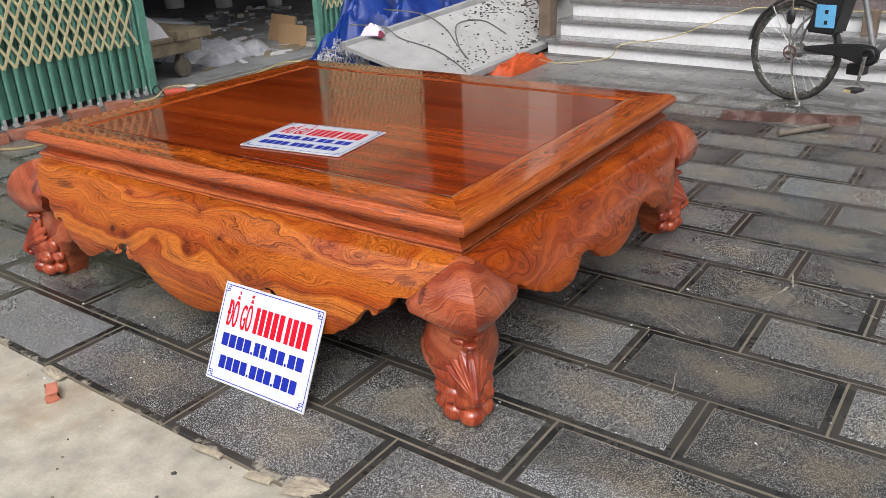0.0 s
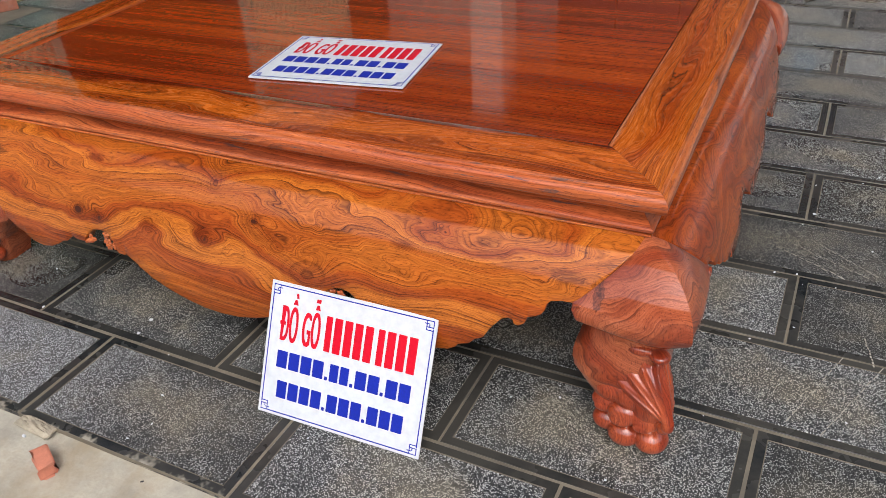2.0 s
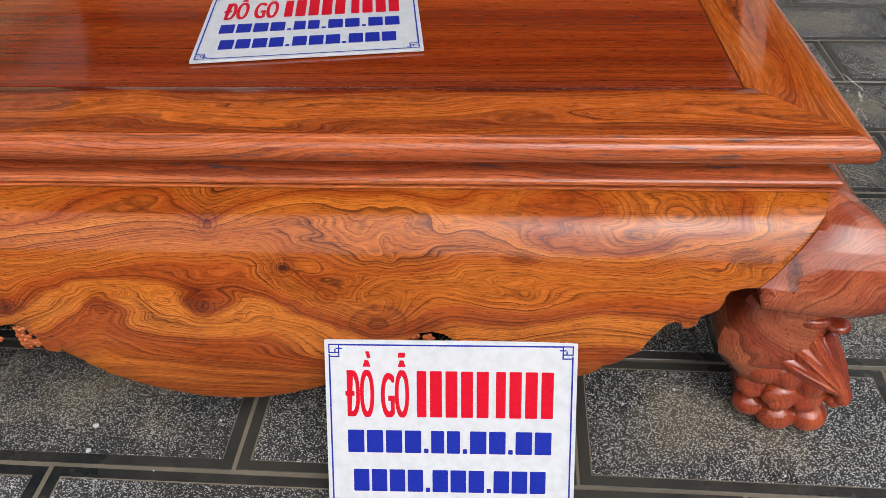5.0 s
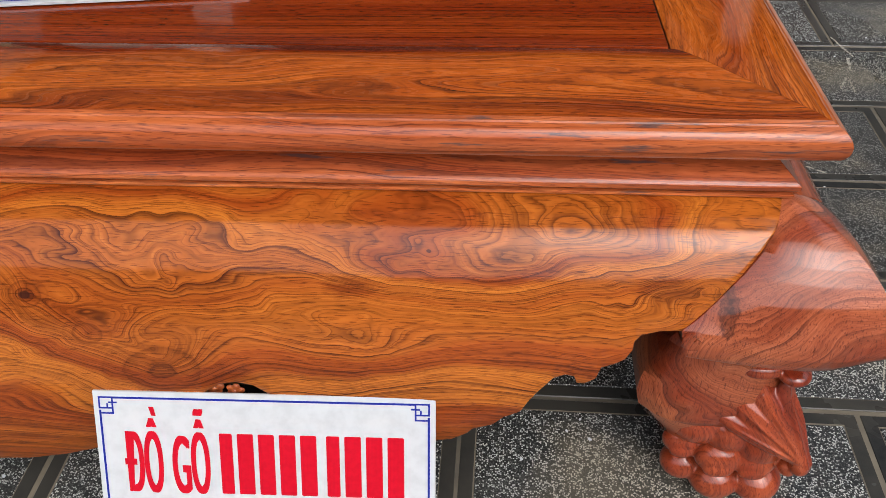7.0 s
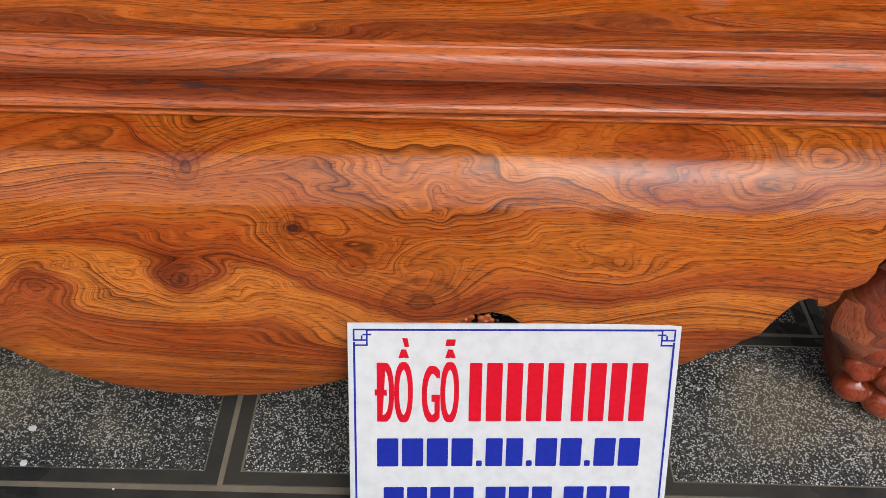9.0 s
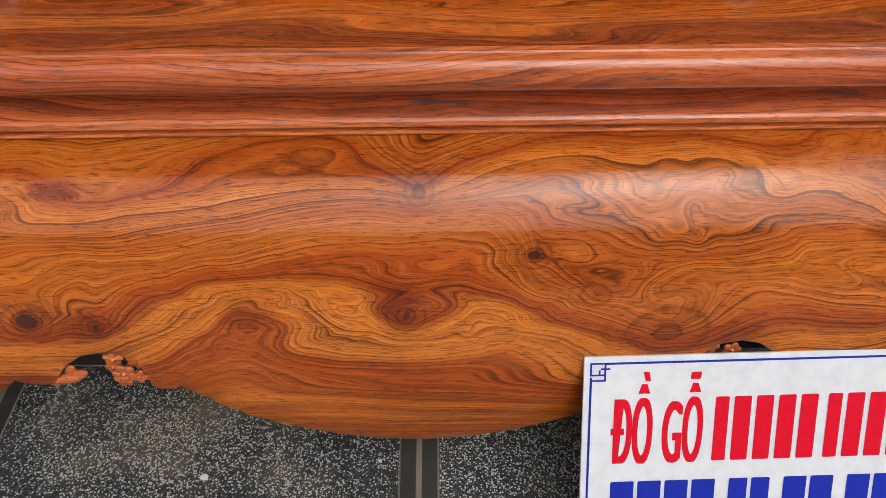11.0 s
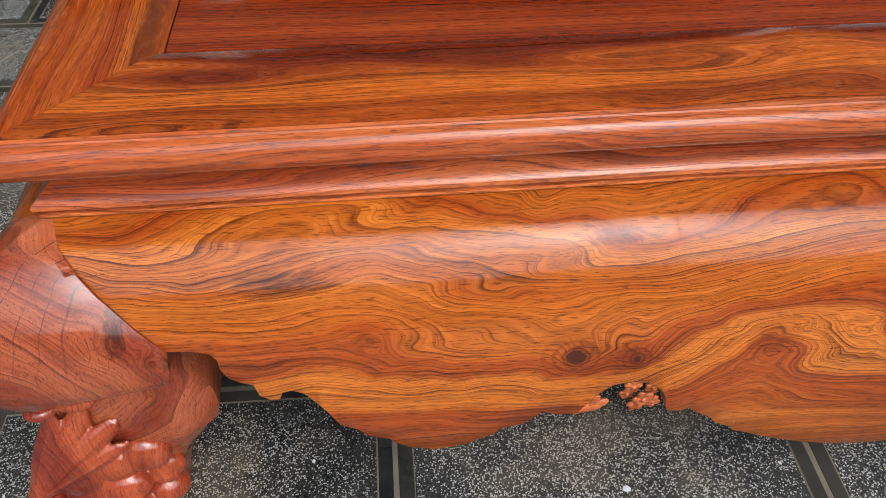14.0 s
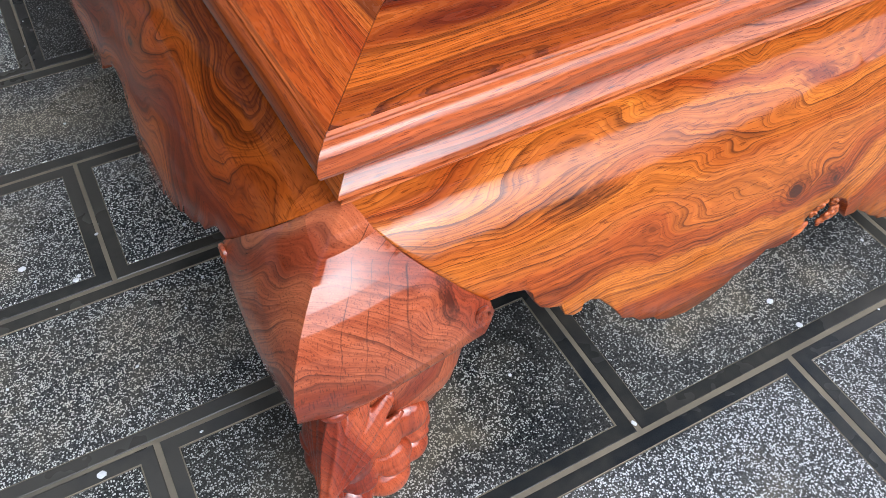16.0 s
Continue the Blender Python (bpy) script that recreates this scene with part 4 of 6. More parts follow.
def sign(m, label):
    """A white printed board, 0.40 by 0.30 m, its face towards +z; names and numbers are bars."""
    s = thing("sign_board", m, label, "sign", "white printed sign boards")
    part("board", boxed((-0.2, -0.15, -0.004), (0.2, 0.15, 0.0), 0.0008), M_SIGN, s)
    lift, w = 0.0006, 0.0026
    bm = bmesh.new()

    def stroke(x0, y0, x1, y1):
        vs = [bm.verts.new((x, y, lift)) for x, y in ((x0, y0), (x1, y0), (x1, y1), (x0, y1))]
        bm.faces.new(vs)

    ex, ey, c = 0.1935, 0.1435, 0.017
    stroke(-ex + c, ey - w, ex - c, ey)
    stroke(-ex + c, -ey, ex - c, -ey + w)
    stroke(-ex, -ey + c, -ex + w, ey - c)
    stroke(ex - w, -ey + c, ex, ey - c)
    part("border_line", bm, M_BLUE, s, "thin dark blue border line", smooth=False)
    for sx in (-1, 1):
        for sy in (-1, 1):
            bm = bmesh.new()

            def bar(x0, y0, x1, y1):
                xa, xb = sorted((sx * x0, sx * x1))
                ya, yb = sorted((sy * y0, sy * y1))
                stroke(xa, ya, xb, yb)

            g = w * 0.8
            # the corner key: a small square with a hook to each border line
            a, b = 0.178, 0.1935
            bar(a, ey, b, ey - g)
            bar(b - g, ey - g, b, ey - 0.0155)
            bar(a, ey - 0.0155, b, ey - 0.0155 + g)
            bar(a - g, ey, a, ey - 0.022)
            bar(a + 0.004, ey - 0.0085, a + 0.004 + g, ey - 0.0155)
            bar(ex - c - 0.005, ey - 0.0085, a + 0.004, ey - 0.0085 + g)
            bar(a, ey - 0.022, ex - g, ey - 0.022 + g)
            part("corner_key", bm, M_BLUE, s, smooth=False)
    letters("\u0110\u1ed2", 0.078, 0.043, (-0.1665, 0.022, lift), M_RED, s)
    letters("G\u1ed6", 0.078, 0.042, (-0.1095, 0.022, lift), M_RED, s)
    # the name, one bar for each capital

    def bars(name, x, y0, y1, widths, gap, mat, total, label):
        unit = total / (sum(widths) + gap * (len(widths) - 1))
        for k, wd in enumerate(widths):
            bm = bmesh.new()
            if wd > 0.3:
                stroke_to(bm, x, y0, x + wd * unit, y1)
            elif wd > 0:
                stroke_to(bm, x, y0, x + wd * unit, y0 + wd * unit * 1.1)
            x += (wd + gap) * unit
            part(name, bm, mat, s, label, smooth=False)

    def stroke_to(bm, x0, y0, x1, y1):
        e = 0.0012
        ring = [(x0 + e, y0), (x1 - e, y0), (x1, y0 + e), (x1, y1 - e), (x1 - e, y1), (x0 + e, y1), (x0, y1 - e), (x0, y0 + e)]
        bm.faces.new([bm.verts.new((px, py, lift)) for px, py in ring])

    bars("name_bar", -0.0535, 0.022, 0.100, [0.8, 1, 1, 1, 1], 0.30, M_RED, 0.1145, "red lettering bar")
    bars("name_bar", 0.0725, 0.022, 0.100, [0.8, 1, 1, 1], 0.30, M_RED, 0.091, "red lettering bar")
    digits = [1, 1, 1, 1, 0.28, 0.8, 0.8, 0.28, 1, 1, 0.28, 1, 1]
    bars("number_bar", -0.166, -0.040, -0.001, digits, 0.16, M_BLUE, 0.328, "blue number bar")
    digits = [1, 1, 1, 1, 0.28, 1, 1, 1, 0.28, 1, 1, 1]
    bars("number_bar", -0.158, -0.108, -0.069, digits, 0.16, M_BLUE, 0.312, "blue number bar")
    return s


lean = math.degrees(math.atan2(0.2585, 0.135))
base_mid = Vector((0.3735, -0.2500, 0.004))
tilt = Matrix.Translation(base_mid) @ pose(0, 0, 0, 0, 0, 0.6) @ pose(0, 0, 0, lean, 0, 0) @ Matrix.Translation((0, 0.15, 0))
sign(tilt, "white printed sign leaning on the bed's front apron")
sign(pose(0.099, 0.408, 0.5775, 0, 0, 7.1), "white printed sign lying flat on the bed top")

# ---- folding gates ----


def gate(y0, y1, label, end_first):
    """A green steel folding gate with cream lattice, along the garage front."""
    gx = -3.39
    g = thing("folding_gate", pose(gx, y0, 0), label, "gate", "folding gates of the garage")
    length, pitch = y1 - y0, 0.0805
    count = int(length / pitch)
    height = 2.75
    slat = boxed((-0.014, -0.0115, 0.035), (0.014, 0.0115, height), 0.004)
    slat_me = mesh_of("slat", slat, M_GREEN)
    leaf = bmesh.new()
    box(leaf, (-0.040, -0.036, 0.06), (-0.036, 0.036, height - 0.03))
    leaf_me = mesh_of("back_leaf", leaf, M_GREEN, smooth=False)
    wheel = rod(bmesh.new(), (-0.012, -0.004, 0.022), (0.018, -0.004, 0.022), 0.018, 12)
    box(wheel, (0.0145, -0.010, 0.012), (0.0175, 0.010, 0.075), 0.001)
    rod(wheel, (0.017, 0.0, 0.060), (0.021, 0.0, 0.060), 0.006, 8)
    wheel_me = mesh_of("roller", wheel, M_ZINC)
    strip = {}
    for sgn in (1, -1):
        b = bmesh.new()
        rise = 0.30
        a = math.degrees(math.atan2(rise, pitch * 2)) * sgn
        box(b, (-0.002, -0.5 * math.hypot(rise, pitch * 2), -0.0095), (0.0015, 0.5 * math.hypot(rise, pitch * 2), 0.0095), 0.0, Matrix.Rotation(radians(a), 4, "X"))
        strip[sgn] = mesh_of("lattice_strip", b, M_CREAM, smooth=False)
    for i in range(count + 1):
        y = i * pitch
        for nm, me in (("slat", slat_me), ("back_leaf", leaf_me), ("roller", wheel_me)):
            if nm == "back_leaf" and i == count:
                continue
            o = new(nm, me)
            o.parent = g
            o.location = (0, y + (pitch / 2 if nm == "back_leaf" else 0), 0)
        if i < count - 1:
            for lvl in range(7):
                for sgn in (1, -1):
                    o = new("lattice_strip", strip[sgn])
                    o.parent = g
                    o.location = (0.017 + 0.004 * (sgn > 0), y + pitch, 0.39 + 0.15 + lvl * 0.30)
    ye = length + 0.03 if end_first else -0.05
    part("end_post", boxed((-0.03, ye - 0.005, 0.01), (0.03, ye + 0.065, height), 0.006), M_GREEN, g)
    part("bottom_track", boxed((-0.025, -0.05, 0.001), (0.025, length + 0.05, 0.006)), M_STEEL, g)
    part("top_track", boxed((-0.04, -0.05, height), (0.04, length + 0.05, height + 0.06)), M_GREEN, g)
    return g


gate(0.0, 2.26, "green folding steel gate with cream lattice, half drawn open", True)
gate(4.30, 5.95, "green folding steel gate with cream lattice, drawn to the far jamb", False)

# ---- house front: steps, platform, doors, pillars ----
HOUSE = pose(0, 0, 0, 0, 0, -3.7)
FRONT_Y = 4.86
SX0, SX1 = -1.62, 7.0
RISE, GO = 0.143, 0.22
steps = thing("front_steps", HOUSE, "white stone steps with dark granite treads", "steps", kind="structure")
for k in range(3):
    y = FRONT_Y + k * GO
    z0, z1 = k * RISE, (k + 1) * RISE
    part("riser", boxed((SX0, y, max(z0, -0.01)), (SX1, y + (GO + 0.02 if k < 2 else 1.2), z1 - 0.034), 0.002), M_WHITE_STONE, steps, "white stone riser")
    part("tread", boxed((SX0 - 0.02, y - 0.028, z1 - 0.034), (SX1, y + (GO + 0.01 if k < 2 else 1.3), z1), 0.005), M_TREAD, steps, "dark granite tread")
part("base_strip", boxed((SX0, FRONT_Y - 0.012, -0.01), (SX1, FRONT_Y, 0.022), 0.003), M_TREAD, steps, "dark stone strip at the foot")
DOOR_Y = FRONT_Y + 1.6
PLAT = 3 * RISE


def house_box(name, lo, hi, mat, label, cat="wall", bevel=0.0):
    return single(name, boxed(lo, hi, bevel), mat, label, cat, kind="structure", m=HOUSE, smooth=bevel > 0)


house_box("wall_back", (-3.45, DOOR_Y + 0.12, -0.02), (9.0, DOOR_Y + 0.35, 6.4), M_WALL, "grey plastered house wall behind the porch")
house_box("wall_porch", (-3.70, DOOR_Y - 0.1, PLAT - 0.002), (-2.50, DOOR_Y + 0.119, 3.49), M_PILLAR, "cream porch wall beside the gate")
house_box("platform", (-3.6, FRONT_Y + 0.92, -0.01), (SX0 - 0.03, DOOR_Y + 0.12, PLAT - 0.002), M_WALL, "raised porch platform", "platform")


def door(x, wide, label):
    d = thing("door_1", HOUSE, label, "door", kind="structure")
    y = DOOR_Y + 0.118
    part("leaf", boxed((x, y - 0.045, PLAT), (x + wide, y, PLAT + 2.6), 0.004), M_DOOR, d)
    for k in range(4):
        z = PLAT + 0.12 + k * 0.62
        part("raised_panel", boxed((x + 0.08, y - 0.058, z), (x + wide - 0.08, y - 0.0455, z + 0.5), 0.008), M_DOOR, d)
    return d


for k in range(8):
    door(-1.75 + k * 0.62, 0.60, "dark red-brown panelled wooden door leaf, closed")


def pillar(x, y, w):
    p = thing("pillar", HOUSE @ pose(x, y, PLAT), "cream painted porch pillar on the steps' platform", "pillar", "porch pillars", kind="structure")
    part("base", boxed((-w / 2 - 0.03, -w / 2 - 0.03, 0.0), (w / 2 + 0.03, w / 2 + 0.03, 0.16), 0.006), M_TREAD, p)
    part("shaft", boxed((-w / 2, -w / 2, 0.16), (w / 2, w / 2, 2.9), 0.01), M_PILLAR, p)
    return p


PILLARS = ((-2.13, 5.80, 0.34), (2.3, 5.80, 0.26))
for x, y, w in PILLARS:
    pillar(x, y, w)

# unseen canopy added over the porch to hold back light and darken reflections
CANOPY_Y, CANOPY_Z = 5.55, 3.3
house_box("ceiling", (-9.0, CANOPY_Y, CANOPY_Z), (9.0, DOOR_Y + 0.2, CANOPY_Z + 0.12), M_CEIL, "dark underside of an unseen porch canopy, added to cut light", "ceiling")

# unseen upper wall, kept dark so the bed top reflects little
house_box("wall_upper", (-9.0, CANOPY_Y, CANOPY_Z + 0.125), (9.0, CANOPY_Y + 0.2, 8.5), M_CEIL, "unseen dark upper storey, added to dim the bed top's reflections")

# unseen sheet-metal awning added over the bed and the near paving, sized to shape its reflections
AWNING_Y0, AWNING_Y1, AWNING_Z = -1.00, 0.55, 3.25
bm = bmesh.new()
lines = []
for k in range(59):
    x = -2.20 + k * 0.07
    lines.append([bm.verts.new((x, y, z + (0.022 if k % 2 else 0.0) + d)) for d in (0.0, 0.004) for y, z in ((AWNING_Y0, AWNING_Z - 0.1), (AWNING_Y1, AWNING_Z + 0.05))])
for A, B in zip(lines, lines[1:]):
    bm.faces.new((A[0], A[1], B[1], B[0]))
    bm.faces.new((A[2], B[2], B[3], A[3]))
    bm.faces.new((A[0], B[0], B[2], A[2]))
    bm.faces.new((A[1], A[3], B[3], B[1]))
for A in (lines[0], lines[-1]):
    bm.faces.new((A[0], A[2], A[3], A[1]))
bmesh.ops.recalc_face_normals(bm, faces=bm.faces)
single("ceiling_awning", bm, M_CEIL, "unseen dark corrugated sheet-metal awning over the paving, added to shape light", "ceiling", kind="structure", smooth=False)

# unseen plain fronts across the yard and beside the paving, added to block low sky light
house_box("wall_opposite", (-22.0, -12.4, -0.02), (14.0, -12.0, 4.6), M_WALL, "unseen plain grey front across the yard, added to block low sky")
house_box("wall_side", (10.0, -12.0, -0.02), (10.4, DOOR_Y, 4.2), M_WALL, "unseen plain grey wall beside the forecourt, added to block low sky")

# ---- garage ----


def garage_box(name, lo, hi, mat, label, cat="wall"):
    return single(name, boxed(lo, hi), mat, label, cat, kind="structure", smooth=False)


garage_box("garage_floor", (-9.4, -3.0, -0.012), (-3.44, 7.6, 0.012), M_GARAGE_FLOOR, "rough grey concrete garage floor", "floor")
garage_box("garage_sill", (-3.44, -3.0, -0.013), (-3.365, 7.0, 0.008), M_GARAGE_FLOOR, "concrete sill under the folding gate", "sill")
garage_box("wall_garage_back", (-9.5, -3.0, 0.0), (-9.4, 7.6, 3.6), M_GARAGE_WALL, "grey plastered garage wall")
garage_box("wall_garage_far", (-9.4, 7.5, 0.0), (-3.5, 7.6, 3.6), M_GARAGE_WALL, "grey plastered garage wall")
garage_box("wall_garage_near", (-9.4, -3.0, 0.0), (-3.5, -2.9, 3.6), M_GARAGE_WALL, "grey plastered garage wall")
garage_box("wall_garage_front", (-3.5, -3.0, 0.0), (-3.36, -0.1, 3.4), M_WALL, "grey plastered wall beside the gate")
garage_box("ceiling_garage", (-9.5, -3.0, 3.46), (-3.36, 7.6, 3.6), M_CEIL, "dark garage ceiling", "ceiling")
garage_box("wall_garage_lintel", (-3.47, -0.1, 2.83), (-3.36, 6.0, 3.45), M_WALL, "plastered lintel over the gate")

# ---- forecourt things ----
M_SLAB = plain("plastered_board", (0.40, 0.395, 0.375), 0.8, vary=0.16, scale=6, bump=0.3, dist=0.004)
M_SLAB_RIM = plain("grey_board_rim", (0.36, 0.36, 0.35), 0.6, vary=0.2, scale=8)
M_BRICK = plain("fired_brick", (0.36, 0.13, 0.075), 0.85, vary=0.3, scale=14, bump=0.5, dist=0.003, dirt=(0.30, 0.25, 0.21), dirt_scale=9)
M_SHARD = plain("fresh_brick_shard", (0.55, 0.20, 0.12), 0.85, vary=0.25, scale=30, bump=0.5, dist=0.002)
M_RUST = plain("rusty_steel", (0.10, 0.046, 0.034), 0.75, vary=0.4, scale=12, bump=0.5, dist=0.002, dirt=(0.27, 0.20, 0.17), dirt_scale=12)
M_PIPE = plain("dull_grey_pipe", (0.20, 0.17, 0.13), 0.6, metal=0.3, vary=0.3, scale=18)
M_TARP_BLUE = plain("blue_tarpaulin", (0.010, 0.042, 0.25), 0.34, vary=0.45, scale=7, bump=0.5, dist=0.01)
M_TARP_ORANGE = plain("orange_tarpaulin", (0.50, 0.075, 0.014), 0.5, vary=0.25, scale=9, bump=0.4, dist=0.006)
M_CLOTH = plain("lilac_white_cloth", (0.74, 0.68, 0.76), 0.85, vary=0.12, scale=20, bump=0.3)
M_MAROON = plain("maroon_cloth", (0.20, 0.02, 0.05), 0.8)
M_TIMBER = plain("weathered_timber", (0.26, 0.21, 0.13), 0.8, vary=0.35, scale=9, bump=0.4, dist=0.003, dirt=(0.11, 0.085, 0.06), dirt_scale=5)
M_CARD = plain("brown_cardboard", (0.42, 0.27, 0.14), 0.8, vary=0.12, scale=5, bump=0.1)
M_PLASTIC = plain("crumpled_clear_plastic", (0.42, 0.42, 0.43), 0.3, vary=0.3, scale=9, bump=0.7, dist=0.01)
M_SACK = plain("white_woven_sack", (0.66, 0.64, 0.62), 0.7, vary=0.15, scale=18, bump=0.3)
M_GREYBOARD = plain("grey_sheet", (0.30, 0.31, 0.31), 0.55, vary=0.2, scale=3)
M_YELLOW = plain("yellow_cable", (0.52, 0.43, 0.20), 0.5)
M_WIRE = plain("grey_wire", (0.20, 0.20, 0.19), 0.5, metal=0.4)
M_REDTOOL = plain("red_tool_plastic", (0.62, 0.10, 0.055), 0.45)
M_CHROME = plain("worn_chrome", (0.66, 0.65, 0.62), 0.25, metal=1.0, vary=0.2, scale=30, bump=0.03)
M_GREYFRAME = plain("grey_frame_paint", (0.26, 0.26, 0.26), 0.4, metal=0.4, vary=0.2, scale=12)
M_SKY = plain("light_blue_plastic", (0.16, 0.48, 0.78), 0.5, vary=0.08, scale=8)
M_POST = plain("brown_stone_post", (0.17, 0.125, 0.085), 0.8, vary=0.3, scale=8, bump=0.3)


def crumpled(lo, hi, seed, rough=0.3, res=34, fall=1.6):
    """A draped, creased heap over a rectangle, highest in its middle."""
    bm = bmesh.new()
    x0, y0, z0 = lo
    x1, y1, z1 = hi
    grid = []
    for i in range(res + 1):
        line = []
        for j in range(res + 1):
            u, v = i / res, j / res
            edge = (1 - abs(2 * u - 1) ** fall) * (1 - abs(2 * v - 1) ** fall)
            q = Vector((u * 3 + seed, v * 3, seed * 0.7))
            crease = abs(noise.noise(q * 1.3)) + 0.5 * abs(noise.noise(q * 2.9)) + 0.25 * abs(noise.noise(q * 6.1))
            z = z0 + (z1 - z0) * max(0.0, edge ** 0.6 * (1 - rough) + rough * crease * min(1.0, edge * 4))
            wob = 0.06 * (noise.noise(q * 0.9 + Vector((5, 1, 2))))
            line.append(bm.verts.new((x0 + (x1 - x0) * (u + wob), y0 + (y1 - y0) * (v - wob), z)))
        grid.append(line)
    for i in range(res):
        for j in range(res):
            bm.faces.new((grid[i][j], grid[i + 1][j], grid[i + 1][j + 1], grid[i][j + 1]))
    rim = [grid[i][0] for i in range(res + 1)] + [grid[res][j] for j in range(1, res + 1)] + [grid[i][res] for i in range(res - 1, -1, -1)] + [grid[0][j] for j in range(res - 1, 0, -1)]
    low = [bm.verts.new((v.co.x, v.co.y, z0 - 0.004)) for v in rim]
    for k in range(len(rim)):
        bm.faces.new((rim[k], low[k], low[(k + 1) % len(rim)], rim[(k + 1) % len(rim)]))
    bmesh.ops.recalc_face_normals(bm, faces=bm.faces)
    return bm


# plastered board that leans over the tarpaulin heap
A0, A1 = Vector((-1.34, 3.35, 0.035)), Vector((-1.44, 5.45, 0.06))
B0, B1 = Vector((-2.36, 3.42, 0.26)), Vector((-1.80, 5.45, 0.54))


def on_board(u, v, lift=0.0):
    """u along the board from its near end, v from its low edge to its high edge."""
    n = (A1 - A0).cross(B0 - A0).normalized()
    n = n if n.z > 0 else -n
    return (A0 + (A1 - A0) * u) * (1 - v) + (B0 + (B1 - B0) * u) * v + n * lift


slab = thing("plastered_board", pose(0, 0, 0), "large plaster-smeared white board leaning on a tarpaulin heap", "board")
bm = bmesh.new()
top = [[bm.verts.new(on_board(i / 12, j / 8, 0.003 * noise.noise(Vector((i, j, 0.3))))) for j in range(9)] for i in range(13)]
low = [[bm.verts.new(on_board(i / 12, j / 8, -0.03)) for j in range(9)] for i in range(13)]
for i in range(12):
    for j in range(8):
        bm.faces.new((top[i][j], top[i + 1][j], top[i + 1][j + 1], top[i][j + 1]))
        bm.faces.new((low[i][j], low[i][j + 1], low[i + 1][j + 1], low[i + 1][j]))
for i in range(12):
    bm.faces.new((top[i][0], low[i][0], low[i + 1][0], top[i + 1][0]))
    bm.faces.new((top[i][8], top[i + 1][8], low[i + 1][8], low[i][8]))
for j in range(8):
    bm.faces.new((top[0][j], top[0][j + 1], low[0][j + 1], low[0][j]))
    bm.faces.new((top[12][j], low[12][j], low[12][j + 1], top[12][j + 1]))
bmesh.ops.recalc_face_normals(bm, faces=bm.faces)
part("sheet", bm, M_SLAB, slab)
for v, wdt in ((0.0, 0.035), (1.0, 0.03)):
    b = bmesh.new()
    p0, p1 = on_board(0, v, 0.004), on_board(1, v, 0.004)
    d = p1 - p0
    m = Matrix.Translation((p0 + p1) / 2) @ d.to_track_quat("Y", "Z").to_matrix().to_4x4()
    box(b, (-wdt, -d.length / 2, -0.03), (wdt, d.length / 2, 0.022), 0.004, m)
    part("rim", b, M_SLAB_RIM, slab, "grey rim along the edge")
# dark crumbs of mortar stuck to the board
bm = bmesh.new()
rng = random.Random(5)
for k in range(900):
    u = rng.random() ** 0.75
    v = rng.random()
    dens = noise.noise(Vector((u * 5, v * 3, 2.0))) + 0.9 * (u - 0.45)
    if rng.random() > 0.30 + dens:
        continue
    p = on_board(u, 0.04 + v * 0.9, 0.001)
    s = rng.uniform(0.004, 0.013) * (1.3 if dens > 0.4 else 1.0)
    q = Matrix.Translation(p) @ Euler((rng.uniform(-0.4, 0.4), rng.uniform(-0.4, 0.4), rng.uniform(0, 6.28))).to_matrix().to_4x4() @ Matrix.Diagonal((s * 1.6, s, s * 0.35, 1))
    bmesh.ops.create_icosphere(bm, subdivisions=1, radius=1.0, matrix=q)
tagged(part("mortar_crust", bm, M_RUBBER, slab, "dark crumbs stuck on the board"), kind="stuff")

single("blue_tarpaulin", crumpled((-3.10, 3.60, 0.0), (-2.02, 5.75, 0.80), 2.0, 0.62, 60), M_TARP_BLUE, "crumpled blue plastic tarpaulin over a heap behind the board", "tarpaulin")
single("orange_tarpaulin", crumpled((-1.36, 4.00, 0.0), (-1.13, 4.72, 0.13), 7.0, 0.45, 44), M_TARP_ORANGE, "crumpled orange plastic sheet under the board's edge", "tarpaulin")
bm = bmesh.new()
rng = random.Random(8)
for k in range(420):
    a, r = rng.uniform(0, 6.28), 0.34 * math.sqrt(rng.random())
    h = 0.30 * (1 - r / 0.36)
    p = (-2.52 + 1.0 * r * math.cos(a), 3.55 + 0.9 * r * math.sin(a), max(0.012, h * rng.random() ** 0.4))
    q = Matrix.Translation(p) @ Euler((rng.uniform(0, 6.28), rng.uniform(0, 6.28), rng.uniform(0, 6.28))).to_matrix().to_4x4()
    box(bm, (-0.028, -0.005, -0.003), (0.028, 0.005, 0.003), 0.0, q, rng.randrange(2))
single("shavings_heap", bm, [M_SLAB_RIM, M_SACK], "heap of pale grey plaster scraps and shavings", "rubble", kind="stuff", smooth=False)
cl = thing("folded_cloth", pose(-2.27, 3.70, 0.315, 0, 0, 20), "lilac and white folded cloth with a maroon corner", "cloth")
part("cloth", crumpled((-0.09, -0.07, 0.0), (0.09, 0.07, 0.10), 4.0, 0.3, 16), M_CLOTH, cl)
part("corner", crumpled((0.05, -0.075, -0.012), (0.11, -0.02, 0.045), 9.0, 0.3, 8), M_MAROON, cl, "maroon corner")


def cable(name, pts, r, mat, label):
    return single(name, tube(bmesh.new(), pts, r, 6), mat, label, "cable")


